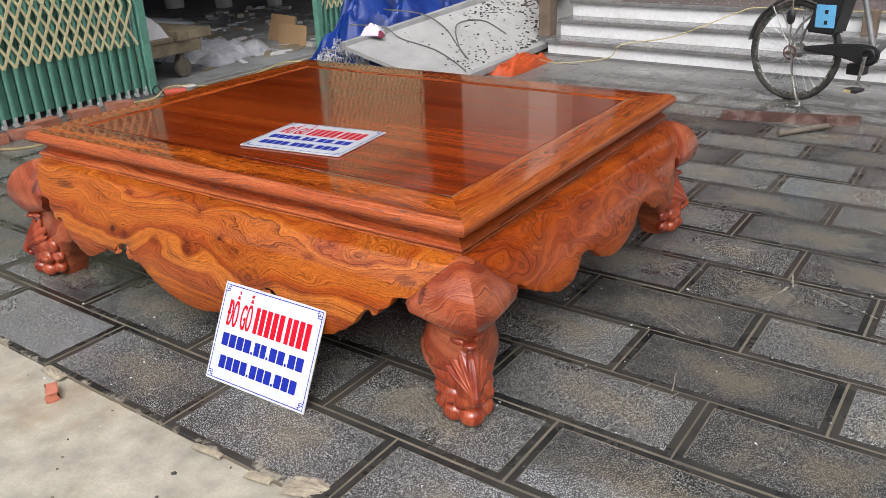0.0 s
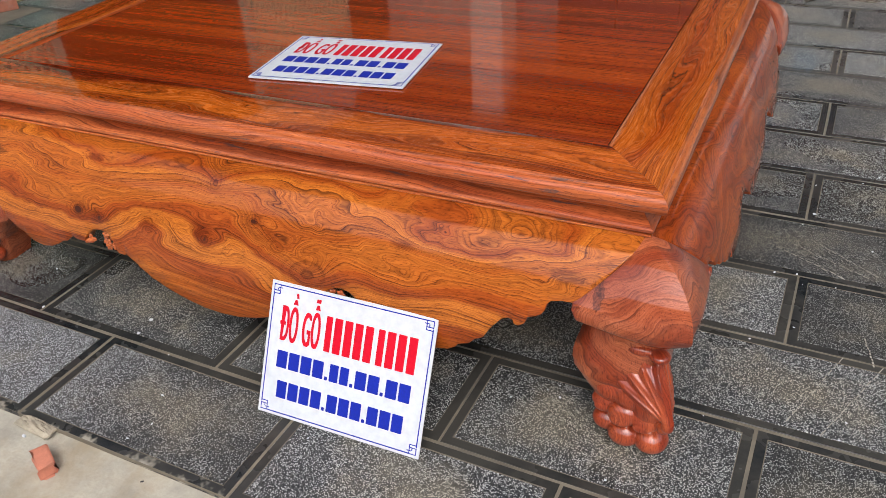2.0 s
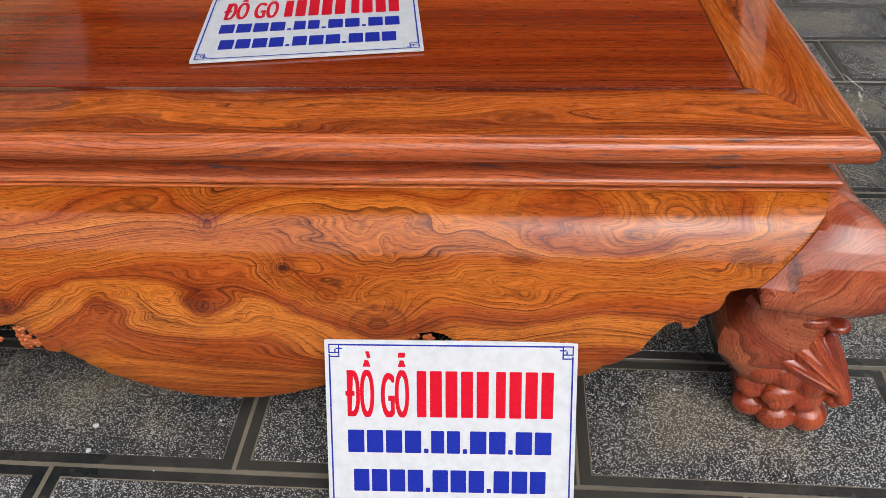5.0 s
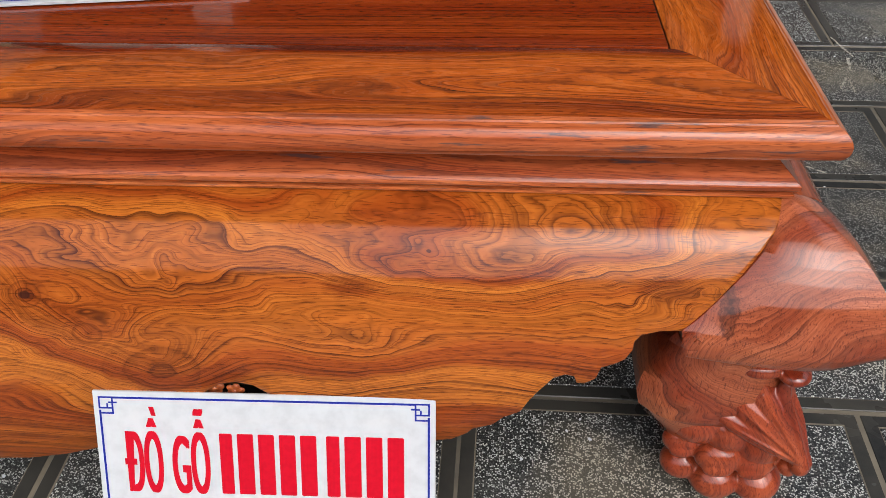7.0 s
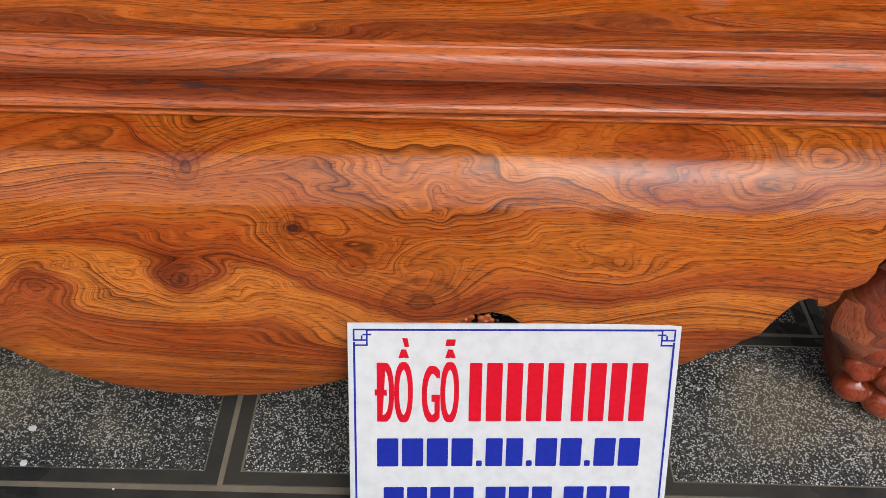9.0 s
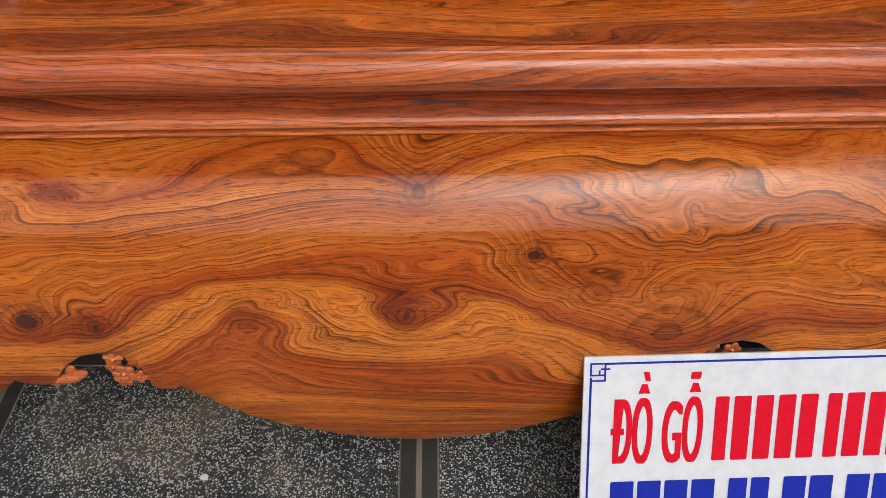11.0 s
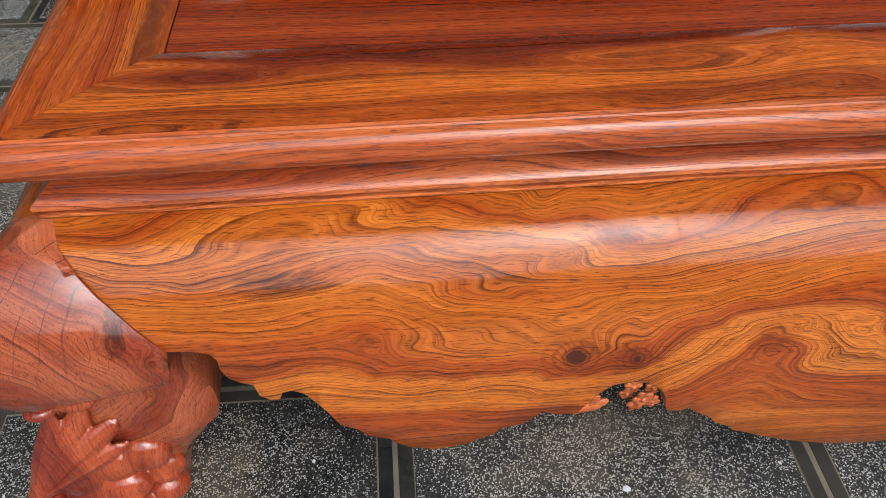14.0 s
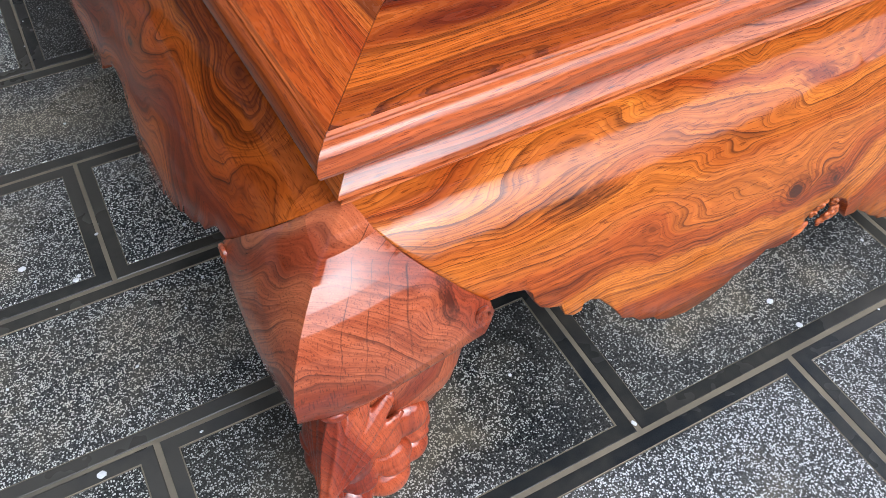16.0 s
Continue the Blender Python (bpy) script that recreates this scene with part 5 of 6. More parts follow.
cable("wire", [on_board(0.05, 1.06, 0.12), on_board(0.18, 0.98, 0.06), on_board(0.20, 0.8, 0.012), on_board(0.24, 0.5, 0.01), on_board(0.22, 0.2, 0.01), on_board(0.18, 0.02, 0.012)], 0.006, M_WIRE, "thin grey wire lying over the plastered board")
cable("wire", [on_board(0.22, 1.08, 0.15), on_board(0.38, 0.98, 0.06), on_board(0.42, 0.75, 0.012), on_board(0.36, 0.45, 0.01), on_board(0.30, 0.2, 0.01), on_board(0.35, 0.4, 0.012), on_board(0.48, 0.72, 0.02), on_board(0.62, 0.66, 0.012), on_board(0.66, 0.35, 0.01)], 0.006, M_WIRE, "thin grey wire looped over the plastered board")
cable("yellow_cable", [(-1.12, 4.45, 0.06), (-1.05, 4.62, 0.006), (-0.85, 4.80, 0.006), (-0.66, 4.84, 0.05), (-0.58, 4.87, 0.150), (-0.25, 4.98, 0.20), (0.0, 5.03, 0.293), (0.25, 5.2, 0.40), (0.40, 5.24, 0.436), (0.9, 5.22, 0.436), (1.7, 5.3, 0.436), (2.6, 5.4, 0.436)], 0.0045, M_YELLOW, "yellow cable trailing up the white steps")

# rusty bar and pipe
bar = thing("steel_bar", pose(1.04, 3.53, 0.0, 0, 0, 14), "rusty brown steel angle bar lying on the wet tiles", "steel bar")
b = bmesh.new()
box(b, (-0.385, -0.03, 0.0), (0.385, -0.024, 0.062), 0.001)
box(b, (-0.385, -0.024, 0.0), (0.385, 0.034, 0.006), 0.001)
part("angle", b, M_RUST, bar)
b = bmesh.new()
box(b, (0.20, -0.085, 0.0), (0.235, -0.031, 0.05), 0.003)
part("lug", b, M_RUST, bar)
b = rod(bmesh.new(), (1.06, 3.165, 0.018), (1.27, 3.46, 0.018), 0.0172, 14)
single("pipe", b, M_PIPE, "short dull grey metal pipe on the tiles", "pipe")

# brick shard by the paving edge
b = boxed((-0.035, -0.016, 0.0), (0.035, 0.016, 0.026), 0.003)
rng = random.Random(2)
for v in b.verts:
    v.co += Vector((rng.uniform(-0.007, 0.007), rng.uniform(-0.005, 0.005), rng.uniform(0, 0.006) if v.co.z > 0.01 else 0.0))
single("brick_shard", b, M_SHARD, "broken orange brick shard on the concrete", "brick shard", m=pose(-0.166, -0.552, -0.0135, 0, 0, -28))


def brick(x, y, yaw, z=0.0, tip=0.0):
    b = boxed((-0.10, -0.05, 0.0), (0.10, 0.05, 0.055), 0.004)
    return single("brick", b, M_BRICK, "worn red brick lying by the gate", "brick", "bricks by the gate", m=pose(x, y, z, tip, 0, yaw))


for row in ((-3.24, 1.62, 78), (-3.10, 1.10, 70), (-3.20, 1.88, 60), (-3.22, 1.30, 95), (-3.12, 0.88, 80)):
    brick(*row)
cable("yellow_cable", [(-3.27, 2.05, 0.006), (-3.22, 2.2, 0.008), (-3.2, 2.32, 0.07), (-3.1, 2.5, 0.055), (-3.1, 2.75, 0.008), (-3.2, 3.3, 0.008), (-3.3, 3.7, 0.012), (-3.05, 3.75, 0.006), (-2.9, 3.5, 0.006)], 0.007, M_YELLOW, "yellow power cable across the garage mouth")
cable("yellow_cable", [(-3.2, 0.62, 0.006), (-3.0, 0.75, 0.02), (-2.85, 0.92, 0.008), (-2.8, 1.1, 0.006)], 0.006, M_YELLOW, "yellow cable end beside the gate")
gr = thing("angle_grinder", pose(-3.16, 2.36, 0.0, 0, 0, 62), "small red and white angle grinder on the ground", "power tool")
part("body", rod(bmesh.new(), (-0.09, 0, 0.032), (0.07, 0, 0.032), 0.030, 14, 0.025), M_REDTOOL, gr)
part("gear_head", boxed((0.07, -0.026, 0.004), (0.125, 0.026, 0.055), 0.008), M_STEEL, gr)
part("disc", rod(bmesh.new(), (0.105, 0.0, 0.060), (0.105, 0.0, 0.064), 0.05, 20), M_SACK, gr)
part("lead", tube(bmesh.new(), [(-0.09, 0, 0.03), (-0.13, 0.02, 0.09), (-0.16, 0.07, 0.05), (-0.14, 0.12, 0.006)], 0.006), M_BLACK, gr)
sc = thing("metal_scrap", pose(-3.18, 0.74, 0.0, 0, 0, 30), "crumpled silvery metal offcut beside the gate", "scrap")
part("sheet", crumpled((-0.12, -0.08, 0.0), (0.12, 0.08, 0.10), 12.0, 0.5, 14), M_STEEL, sc)

# ---- bicycle ----
BIKE = pose(0.925, 4.09, 0.0, 0, -2.0, -21.0) @ Matrix.Scale(1.05, 4)
bike = thing("bicycle", BIKE, "old bicycle with a black chain case, on its kickstand", "bicycle")
UP = Matrix.Rotation(radians(90), 4, "X")


def wheel(x, name):
    w = part(name, torus(bmesh.new(), Matrix.Translation((x, 0, 0.305)) @ UP, 0.287, 0.018, 56, 8), M_RUBBER, bike, "worn black tyre wheel")
    part("rim", torus(bmesh.new(), Matrix.Translation((x, 0, 0.305)) @ UP, 0.266, 0.010, 56, 6, 1.3), M_CHROME, w)
    part("hub", rod(bmesh.new(), (x, -0.05, 0.305), (x, 0.05, 0.305), 0.022, 14), M_STEEL, w)
    for k in range(28):
        a = 2 * math.pi * k / 28
        side = 0.03 if k % 2 else -0.03
        tw = a + (0.5 if k % 4 < 2 else -0.5)
        part("spoke", rod(bmesh.new(), (x + 0.02 * math.cos(tw), side, 0.305 + 0.02 * math.sin(tw)), (x + 0.262 * math.cos(a), 0, 0.305 + 0.262 * math.sin(a)), 0.0016, 4), M_STEEL, w)
    return w


wheel(0.0, "rear_wheel")
wheel(1.08, "front_wheel")


def fender(x, a0, a1):
    bm = bmesh.new()
    rings = []
    for i in range(25):
        a = radians(a0 + (a1 - a0) * i / 24)
        ring = []
        for k in range(7):
            b = radians(-75 + 150 * k / 6)
            r = 0.312 + 0.018 * math.cos(b)
            ring.append(bm.verts.new((x + r * math.cos(a), 0.030 * math.sin(b), 0.305 + r * math.sin(a))))
        rings.append(ring)
    for A, B in zip(rings, rings[1:]):
        for k in range(6):
            bm.faces.new((A[k], B[k], B[k + 1], A[k + 1]))
    bmesh.ops.solidify(bm, geom=bm.faces[:], thickness=0.002)
    bmesh.ops.recalc_face_normals(bm, faces=bm.faces)
    return bm


part("rear_mudguard", fender(0.0, 40, 172), M_GREYFRAME, bike, "dull grey mudguard")
part("front_mudguard", fender(1.08, 20, 150), M_GREYFRAME, bike)
for y in (-0.045, 0.045):
    part("mudguard_stay", rod(bmesh.new(), (0.0, y, 0.305), (-0.16, y * 0.7, 0.58), 0.003, 6), M_STEEL, bike)
    part("seat_stay", tube(bmesh.new(), [(0.0, y, 0.305), (0.06, y, 0.48), (0.30, y * 0.5, 0.66)], 0.008), M_GREYFRAME, bike)
    part("chain_stay", tube(bmesh.new(), [(0.0, y, 0.305), (0.25, y, 0.32), (0.505, y * 0.6, 0.332)], 0.010), M_GREYFRAME, bike)
    part("carrier_strut", rod(bmesh.new(), (0.0, y * 1.4, 0.315), (0.0, y * 1.4, 0.66), 0.005, 6), M_CHROME, bike)
part("seat_tube", rod(bmesh.new(), (0.495, 0, 0.335), (0.345, 0, 0.82), 0.016, 12), M_GREYFRAME, bike)
part("down_tube", tube(bmesh.new(), [(0.505, 0, 0.335), (0.58, 0, 0.42), (0.75, 0, 0.50), (0.96, 0, 0.78)], 0.018, 8), M_GREYFRAME, bike)
part("head_tube", rod(bmesh.new(), (0.98, 0, 0.68), (0.93, 0, 0.88), 0.02, 12), M_GREYFRAME, bike)
for y in (-0.045, 0.045):
    part("fork_blade", tube(bmesh.new(), [(1.08, y, 0.305), (1.03, y, 0.5), (0.985, y * 0.6, 0.68)], 0.010), M_GREYFRAME, bike)
part("handlebar", tube(bmesh.new(), [(0.78, -0.26, 0.98), (0.90, -0.2, 1.0), (0.94, 0, 0.93), (0.90, 0.2, 1.0), (0.78, 0.26, 0.98)], 0.011), M_CHROME, bike)
part("saddle", crumpled((0.20, -0.09, 0.815), (0.48, 0.09, 0.93), 3.0, 0.05, 14, 2.5), M_BLACK, bike)
part("carrier", boxed((-0.22, -0.065, 0.655), (0.30, 0.065, 0.67), 0.004), M_CHROME, bike)
b = bmesh.new()
prof = [(0.10, 0.352), (0.30, 0.382), (0.45, 0.392), (0.525, 0.386), (0.560, 0.352), (0.558, 0.306), (0.525, 0.276), (0.475, 0.276), (0.40, 0.296), (0.30, 0.314), (0.10, 0.330)]
fr = [b.verts.new((x, -0.085, z)) for x, z in prof]
bk = [b.verts.new((x, -0.050, z)) for x, z in prof]
b.faces.new(fr)
b.faces.new(bk[::-1])
for k in range(len(prof)):
    b.faces.new((fr[k], bk[k], bk[(k + 1) % len(prof)], fr[(k + 1) % len(prof)]))
bmesh.ops.recalc_face_normals(b, faces=b.faces)
bmesh.ops.bevel(b, geom=b.edges[:], offset=0.008, segments=2, affect="EDGES")
part("chain_case", b, M_BLACK, bike, "black plastic chain case")
part("chainring", torus(bmesh.new(), Matrix.Translation((0.505, -0.09, 0.332)) @ UP, 0.036, 0.010, 28, 6), M_BLACK, bike)
part("crank", rod(bmesh.new(), (0.505, -0.105, 0.332), (0.478, -0.112, 0.170), 0.012, 10, 0.009), M_CHROME, bike)
pedal = part("pedal", boxed((0.450, -0.20, 0.138), (0.530, -0.115, 0.160), 0.006), M_BLACK, bike)
part("reflector", boxed((0.455, -0.2025, 0.141), (0.495, -0.1995, 0.157)), M_YELLOW, pedal, "yellow pedal reflector")
part("kickstand", tube(bmesh.new(), [(0.02, -0.06, 0.30), (0.05, -0.08, 0.17), (0.105, -0.11, 0.06), (0.150, -0.13, 0.008), (0.085, -0.17, 0.008)], 0.0075), M_CHROME, bike, "bright bent kickstand")
b = bmesh.new()
prof = [(0.105, 0.440), (0.280, 0.428), (0.335, 0.66), (0.315, 0.80), (0.215, 0.80)]
fr = [b.verts.new((x, -0.085, z)) for x, z in prof]
bk = [b.verts.new((x, 0.06, z)) for x, z in prof]
b.faces.new(fr)
b.faces.new(bk[::-1])
for k in range(len(prof)):
    b.faces.new((fr[k], bk[k], bk[(k + 1) % len(prof)], fr[(k + 1) % len(prof)]))
bmesh.ops.recalc_face_normals(b, faces=b.faces)
bmesh.ops.bevel(b, geom=b.edges[:], offset=0.012, segments=2, affect="EDGES")
battery = part("battery_box", b, M_BLACK, bike, "grey-black battery box")
part("label_plate", boxed((0.168, -0.092, 0.470), (0.288, -0.0855, 0.600), 0.004), M_SKY, battery, "light blue plate")
for zz in (0.55, 0.49):
    part("plate_slot", boxed((0.225, -0.0945, zz), (0.245, -0.0922, zz + 0.022)), M_BLACK, battery)
part("bag", ball(bmesh.new(), (0.0, -0.075, 0.52), 0.036, (0.8, 0.5, 1.3)), M_BLACK, bike)
# rear hub: sprocket, brake drum and axle nuts
part("sprocket", torus(bmesh.new(), Matrix.Translation((0.0, -0.052, 0.305)) @ UP, 0.040, 0.006, 24, 6), M_RUST, bike, "rusty sprocket")
part("brake_drum", rod(bmesh.new(), (0.0, 0.035, 0.305), (0.0, 0.062, 0.305), 0.045, 20), M_STEEL, bike)
part("axle_nut", rod(bmesh.new(), (0.0, -0.085, 0.305), (0.0, -0.055, 0.305), 0.011, 6), M_RUST, bike)
part("motor_case", boxed((0.36, -0.04, 0.205), (0.46, 0.04, 0.270), 0.012), M_BLACK, bike)


def post(x, y, z, w, h):
    return single("post", boxed((-w / 2, -w / 2, 0.0), (w / 2, w / 2, h), 0.008), M_POST, "short brown stone post on the steps", "post", "posts on the steps", m=HOUSE @ pose(x, y, z))


post(-1.72, FRONT_Y + 0.16, RISE, 0.12, 0.62)
post(0.88, FRONT_Y + GO * 1.5, RISE * 2, 0.10, 0.18)

# ---- things in the garage ----
trolley = thing("trolley", pose(-3.66, 2.05, 0.012), "low timber trolley on a swivel castor", "trolley")
part("beam", boxed((-0.06, 0.0, 0.205), (0.06, 0.98, 0.305), 0.006), M_TIMBER, trolley)
part("beam", boxed((-0.75, 0.10, 0.205), (-0.63, 0.98, 0.305), 0.006), M_TIMBER, trolley)
part("crossbeam", boxed((-0.82, 0.72, 0.306), (0.09, 0.83, 0.385), 0.006), M_TIMBER, trolley)
part("plank", boxed((-0.82, 0.10, 0.306), (0.07, 0.70, 0.345), 0.005), M_TIMBER, trolley)
part("plank", boxed((-0.82, 0.85, 0.306), (0.07, 1.10, 0.375), 0.005), M_TIMBER, trolley)
for cx, cy in ((0.0, 0.80), (-0.69, 0.80), (-0.69, 0.16), (0.0, 0.16)):
    b = bmesh.new()
    box(b, (cx - 0.045, cy - 0.05, 0.197), (cx + 0.045, cy + 0.05, 0.2045), 0.001)
    for s in (-1, 1):
        q = Matrix.Translation((cx + s * 0.028, cy - 0.03, 0.135)) @ Matrix.Rotation(radians(-25), 4, "X")
        box(b, (-0.003, -0.022, -0.075), (0.003, 0.022, 0.07), 0.001, q)
    fork = part("castor_fork", b, M_PIPE, trolley)
    w = rod(bmesh.new(), (cx - 0.02, cy, 0.0815), (cx + 0.02, cy, 0.0815), 0.08, 26)
    bmesh.ops.bevel(w, geom=w.edges[:], offset=0.006, segments=2, affect="EDGES")
    part("castor_wheel", w, M_PIPE, fork, "worn grey castor wheel")
single("sack", crumpled((-4.1, 2.18, 0.357), (-3.62, 2.74, 0.60), 1.0, 0.2, 18, 3.0), M_SACK, "white woven sack on the trolley", "sack")
cb = thing("cardboard_box", pose(-4.05, 4.50, 0.012, 0, 0, -16), "flattened brown cardboard boxes standing on the garage floor", "cardboard box")
part("side", boxed((-0.40, -0.01, 0.0), (0.10, 0.0, 0.27), 0.001, pose(0, 0, 0, -18, 0, 0)), M_CARD, cb)
part("flap", boxed((-0.06, -0.02, 0.0), (0.38, -0.012, 0.20), 0.001, pose(0, -0.05, 0.0, -12, 0, 8)), M_CARD, cb)
single("plastic_sheet", crumpled((-4.75, 3.25, 0.012), (-3.75, 4.15, 0.19), 5.0, 0.6, 30), M_PLASTIC, "crumpled clear plastic sheeting on the garage floor", "plastic sheet")
single("plastic_sheet", crumpled((-6.2, 3.6, 0.012), (-5.2, 4.6, 0.16), 15.0, 0.6, 24), M_SACK, "crumpled pale plastic sheeting on the garage floor", "plastic sheet")
for k, (x, y, yaw, L, z) in enumerate(((-6.1, 3.5, 62, 2.4, 0.33), (-6.4, 3.7, 55, 2.0, 0.30), (-5.2, 3.1, 66, 1.8, 0.40))):
    single("board", boxed((-L / 2, -0.14, -0.012), (L / 2, 0.14, 0.012), 0.002, Matrix.Rotation(radians(9), 4, "Y")), M_GREYBOARD, "long grey board propped in the garage", "board", "long boards", m=pose(x, y, z, 0, 0, yaw))
single("crate", boxed((-0.5, -0.35, 0.0), (0.5, 0.35, 0.27), 0.01), M_TIMBER, "dark timber crate under the long boards", "crate", m=pose(-5.9, 3.5, 0.012, 0, 0, 60))
for x, y, s in ((-7.9, 6.2, 0.34), (-7.2, 6.5, 0.30), (-6.6, 6.9, 0.26)):
    single("bucket", rod(bmesh.new(), (0, 0, 0), (0, 0, s), s * 0.38, 20, s * 0.46), M_SACK, "white plastic bucket on the garage floor", "bucket", "buckets in the garage", m=pose(x, y, 0.012))
bm = bmesh.new()
rng = random.Random(21)
for k in range(160):
    p = (rng.uniform(-6.8, -3.6), rng.uniform(3.0, 6.6), 0.02)
    q = Matrix.Translation(p) @ Euler((0, 0, rng.uniform(0, 6.28))).to_matrix().to_4x4()
    s = rng.uniform(0.02, 0.12)
    box(bm, (-s, -s * rng.uniform(0.1, 0.7), -0.006), (s, s * 0.3, rng.uniform(0.0, 0.03)), 0.0, q, rng.randrange(3))
single("floor_litter", bm, [M_TIMBER, M_SACK, M_GREYBOARD], "offcuts and litter strewn on the garage floor", "litter", kind="stuff", smooth=False)

# pale flecks on the paving
bm = bmesh.new()
rng = random.Random(31)
for k in range(260):
    s = rng.uniform(0.0015, 0.0045) * (1.4 if k % 23 == 0 else 0.8)
    p = (rng.uniform(-1.9, 1.9), rng.uniform(-0.45, 1.6), 0.002)
    q = Matrix.Translation(p) @ Euler((0, 0, rng.uniform(0, 6.28))).to_matrix().to_4x4() @ Matrix.Diagonal((s * rng.uniform(1, 1.8), s, 0.0012, 1))
    bmesh.ops.create_icosphere(bm, subdivisions=1, radius=1.0, matrix=q)
for x, y, s in ((-1.282, 0.138, 0.0062), (-1.303, 0.545, 0.006), (-1.234, 0.482, 0.0045), (-0.291, -0.082, 0.0055), (-1.05, 0.62, 0.005)):
    bmesh.ops.create_icosphere(bm, subdivisions=1, radius=1.0, matrix=Matrix.Translation((x, y, 0.002)) @ Matrix.Diagonal((s * 1.2, s, 0.0016, 1)))
single("white_flecks", bm, M_SIGN, "white paint flecks and crumbs scattered on the paving", "flecks", kind="stuff", smooth=False)

# cement smeared over the paving's edge, and grit on the yard
for k, (x, y, wx, wy, yaw) in enumerate(((0.785, -0.462, 0.060, 0.034, 20), (0.655, -0.497, 0.040, 0.014, 8), (-0.275, -0.478, 0.055, 0.018, -6), (0.455, -0.492, 0.050, 0.010, 4), (1.35, -0.515, 0.070, 0.016, -5), (-0.72, -0.468, 0.045, 0.012, 3))):
    single("cement_smear", crumpled((-wx, -wy, -0.002), (wx, wy, 0.010), 3.0 + 2.7 * k, 0.7, 22, 1.3), M_SMEAR, "dried cement smeared over the edge of the tiles", "cement smear", "cement smears along the paving", m=pose(x, y, 0.0, 0, 0, yaw))
bm = bmesh.new()
rng = random.Random(47)
for k in range(170):
    s = rng.uniform(0.0015, 0.0045) * (1.8 if k % 17 == 0 else 1.0)
    p = (rng.uniform(-1.6, 2.2), rng.uniform(-1.4, -0.50), -0.0125)
    q = Matrix.Translation(p) @ Euler((0, 0, rng.uniform(0, 6.28))).to_matrix().to_4x4() @ Matrix.Diagonal((s * rng.uniform(1, 2.2), s, s * 0.5, 1))
    made = bmesh.ops.create_icosphere(bm, subdivisions=1, radius=1.0, matrix=q)
    for f in {f for v in made["verts"] for f in v.link_faces}:
        f.material_index = k % 3
single("yard_grit", bm, [M_MORTAR, M_RUBBER, M_SIGN], "dark and pale grit scattered on the yard", "grit", kind="stuff", smooth=False)

# long pale scratches in the stone
SCRATCHES = (((1.347, 0.396), (1.247, 0.135), 0.004), ((1.431, 0.391), (1.314, 0.119), 0.004), ((1.139, 0.838), (1.341, 0.726), 0.006), ((1.25, 0.89), (1.421, 0.759), 0.005), ((1.20, 0.855), (1.40, 0.745), 0.004),
             ((0.918, 0.647), (0.843, 0.447), 0.007), ((-1.376, 0.792), (-1.366, 0.998), 0.004), ((-1.492, 1.16), (-1.457, 1.218), 0.014), ((1.62, 1.25), (1.95, 1.08), 0.005), ((1.5, 2.0), (1.8, 1.9), 0.006), ((1.536, 1.345), (1.561, 1.236), 0.012), ((1.525, 1.165), (1.537, 1.233), 0.014), ((1.474, 1.076), (1.502, 1.132), 0.010),
             ((1.512, 1.131), (1.506, 1.057), 0.006), ((1.391, 0.487), (1.415, 0.386), 0.007), ((-1.417, 1.274), (-1.379, 1.307), 0.010))
bm = bmesh.new()
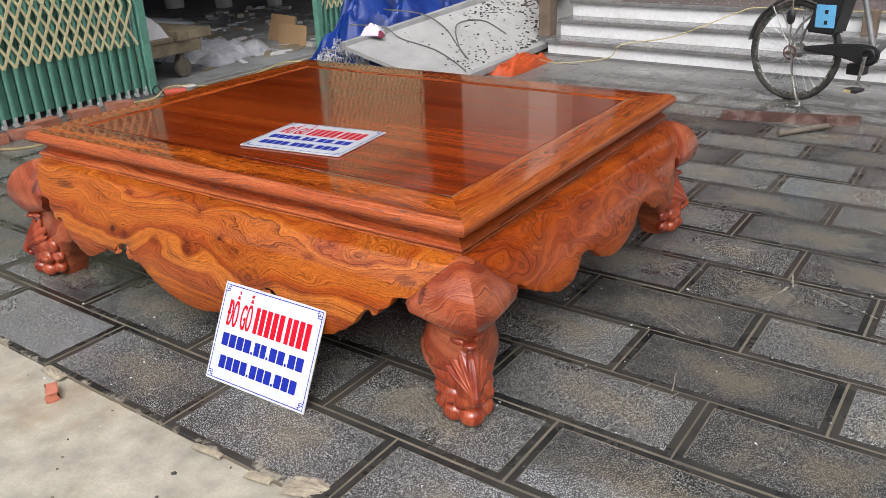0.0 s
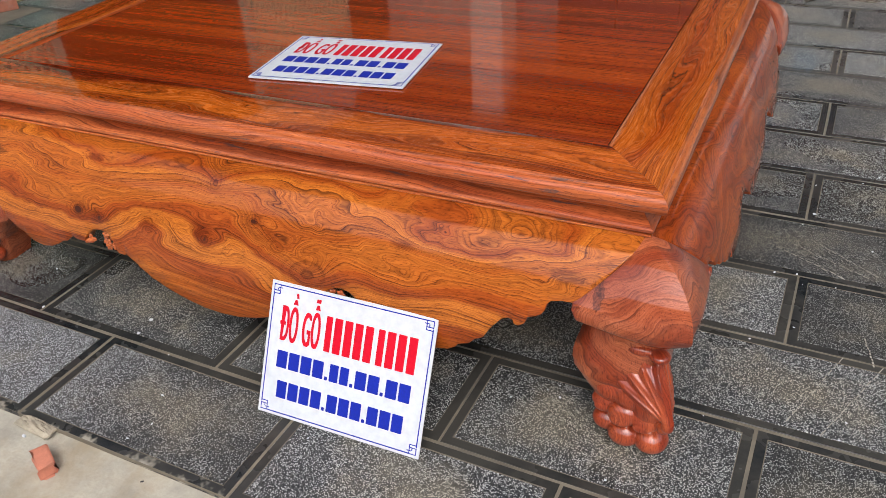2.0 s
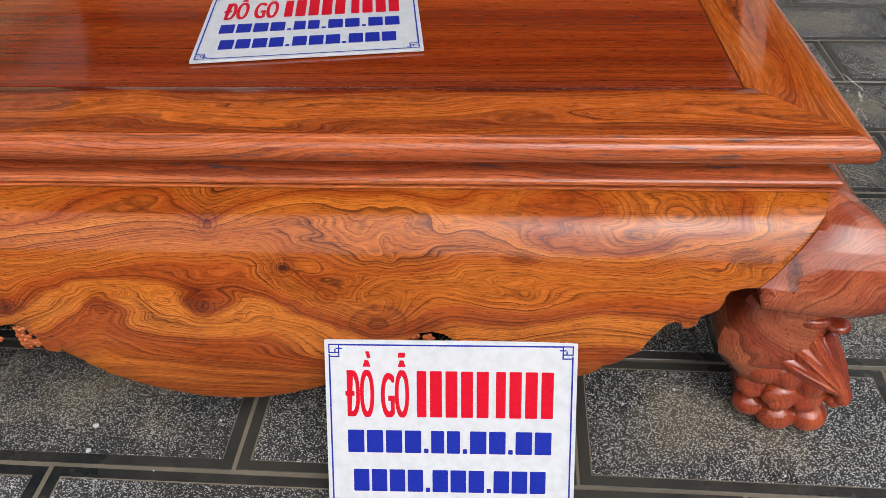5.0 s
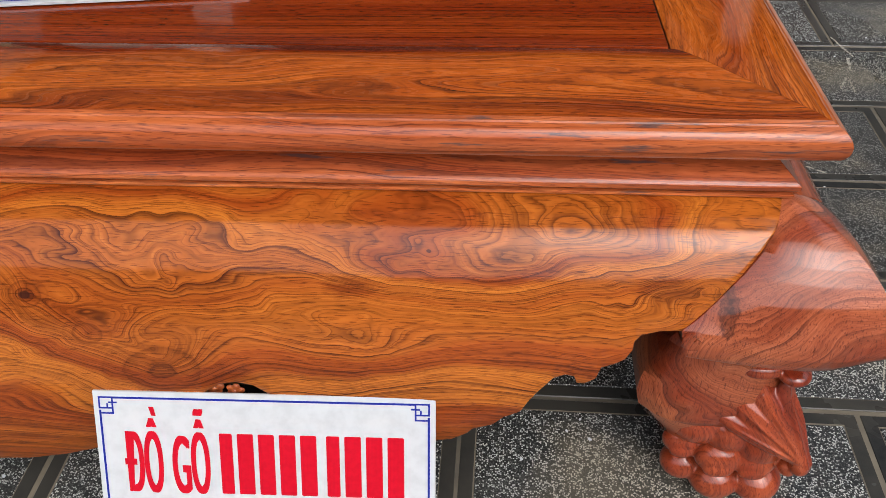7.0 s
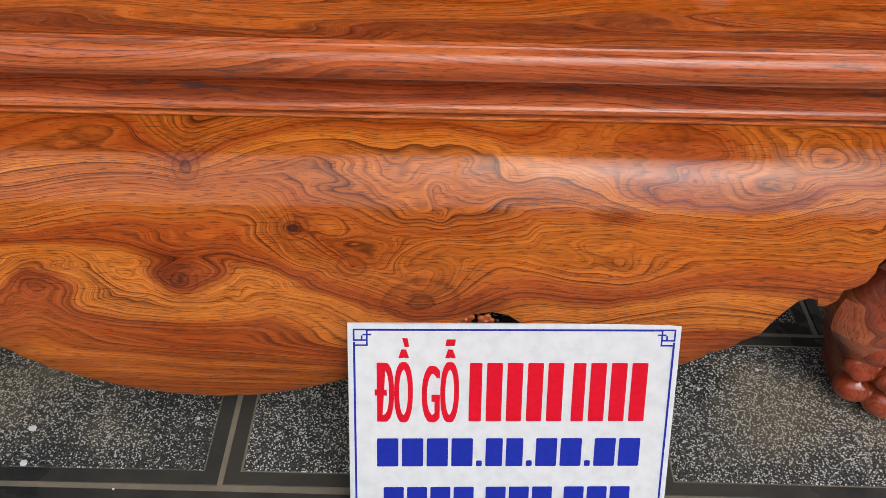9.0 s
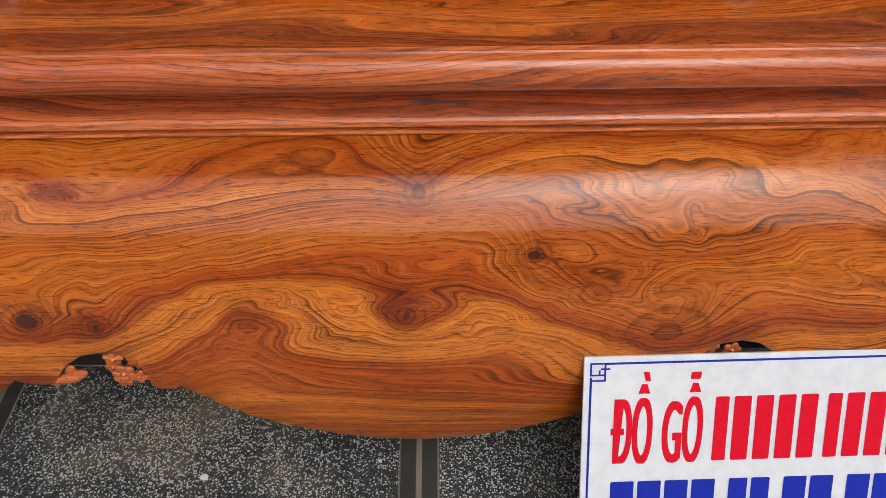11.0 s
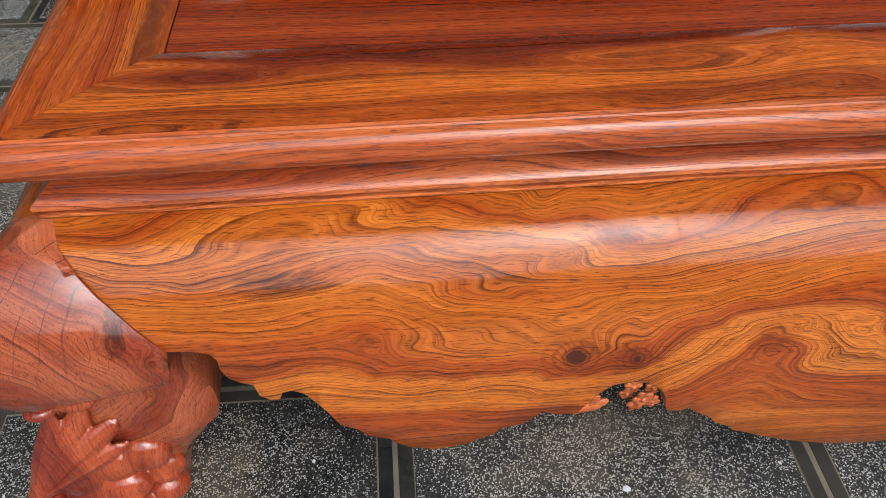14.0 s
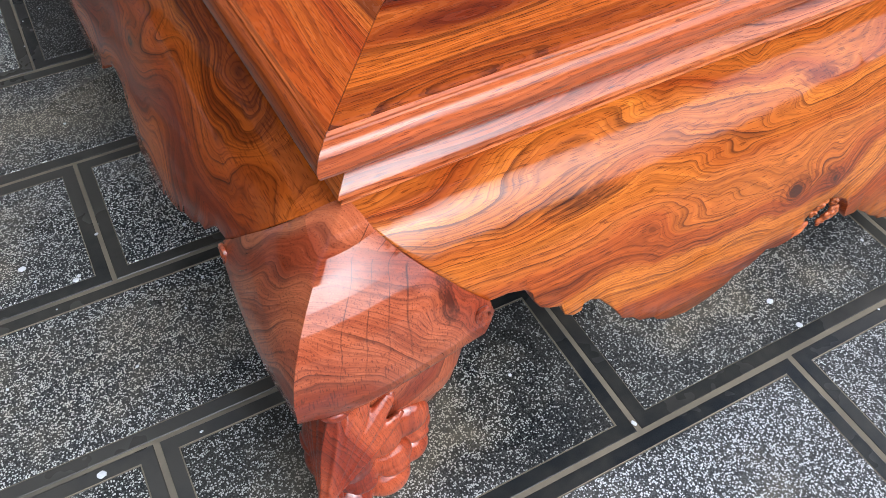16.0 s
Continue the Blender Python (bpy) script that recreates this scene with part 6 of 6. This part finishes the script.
for (xa, ya), (xb, yb), w in SCRATCHES:
    p, q = Vector((xa, ya, 0.0016)), Vector((xb, yb, 0.0016))
    n = (q - p).cross(Vector((0, 0, 1))).normalized()
    for k in range(10):
        a, c = p.lerp(q, k / 10), p.lerp(q, (k + 0.75) / 10)
        wob = 0.003 * noise.noise(Vector((xa * 9, k * 1.3, 0)))
        ww = w * (0.4 + 0.6 * abs(noise.noise(Vector((xb * 7, k * 2.1, 3)))))
        bm.faces.new([bm.verts.new(v) for v in (a + n * wob, c + n * wob, c + n * (wob + ww), a + n * (wob + ww))])
single("scratches", bm, M_CHALK, "long pale scratches across the stone tiles", "scratches", kind="stuff", smooth=False)


# ---- floor tiles ----


def tile_mesh(w, h, seed):
    rng = random.Random(seed)
    bm = bmesh.new()
    e, b = 0.0006, 0.022
    hw, hh = w / 2 - e, h / 2 - e

    def ring(ix, iy, z, jit=0.0):
        return [bm.verts.new((sx * ix + rng.uniform(-jit, jit), sy * iy + rng.uniform(-jit, jit), z)) for sx, sy in ((-1, -1), (1, -1), (1, 1), (-1, 1))]

    r = [ring(hw, hh, -0.012), ring(hw, hh, -0.0022, 0.0008), ring(hw - 0.002, hh - 0.002, 0.0, 0.0006), ring(hw - b, hh - b, 0.0, 0.0008), ring(hw - b - 0.0015, hh - b - 0.0015, -0.0014), ring(hw - b - 0.003, hh - b - 0.003, 0.0004, 0.0006)]
    for k, (A, B) in enumerate(zip(r, r[1:])):
        for j in range(4):
            f = bm.faces.new((A[j], A[(j + 1) % 4], B[(j + 1) % 4], B[j]))
            f.material_index = 0 if k >= 4 else (2 if k == 3 else 1)
    f = bm.faces.new(r[-1])
    f.material_index = 0
    return mesh_of("tile", bm, [M_TILE, M_TILE_EDGE, M_MORTAR], smooth=False)


tile_shapes = [tile_mesh(TILE_X - 0.004, TILE_Y - 0.004, k) for k in range(4)]
rng = random.Random(11)
for row in range(18):
    shift = (0.868, 0.592, 0.905, 0.612)[row % 4] if row < 4 else (0.900 if row % 2 == 0 else 0.600)
    y = ROW0 + (row + 0.5) * TILE_Y
    for k in range(-7, 11):
        x = shift + (k + 0.5) * TILE_X
        if x < -3.36 + 0.28 or x > 6.6 or (row > 12 and x > 5.0):
            continue
        o = new("tile", tile_shapes[rng.randrange(4)])
        o.parent = floor
        o.location = (x + rng.uniform(-0.0015, 0.0015), y + rng.uniform(-0.001, 0.001), rng.uniform(-0.0006, 0.0006))
        o.rotation_euler = (0, 0, radians(rng.uniform(-0.15, 0.15)) + (math.pi if rng.random() < 0.5 else 0.0))
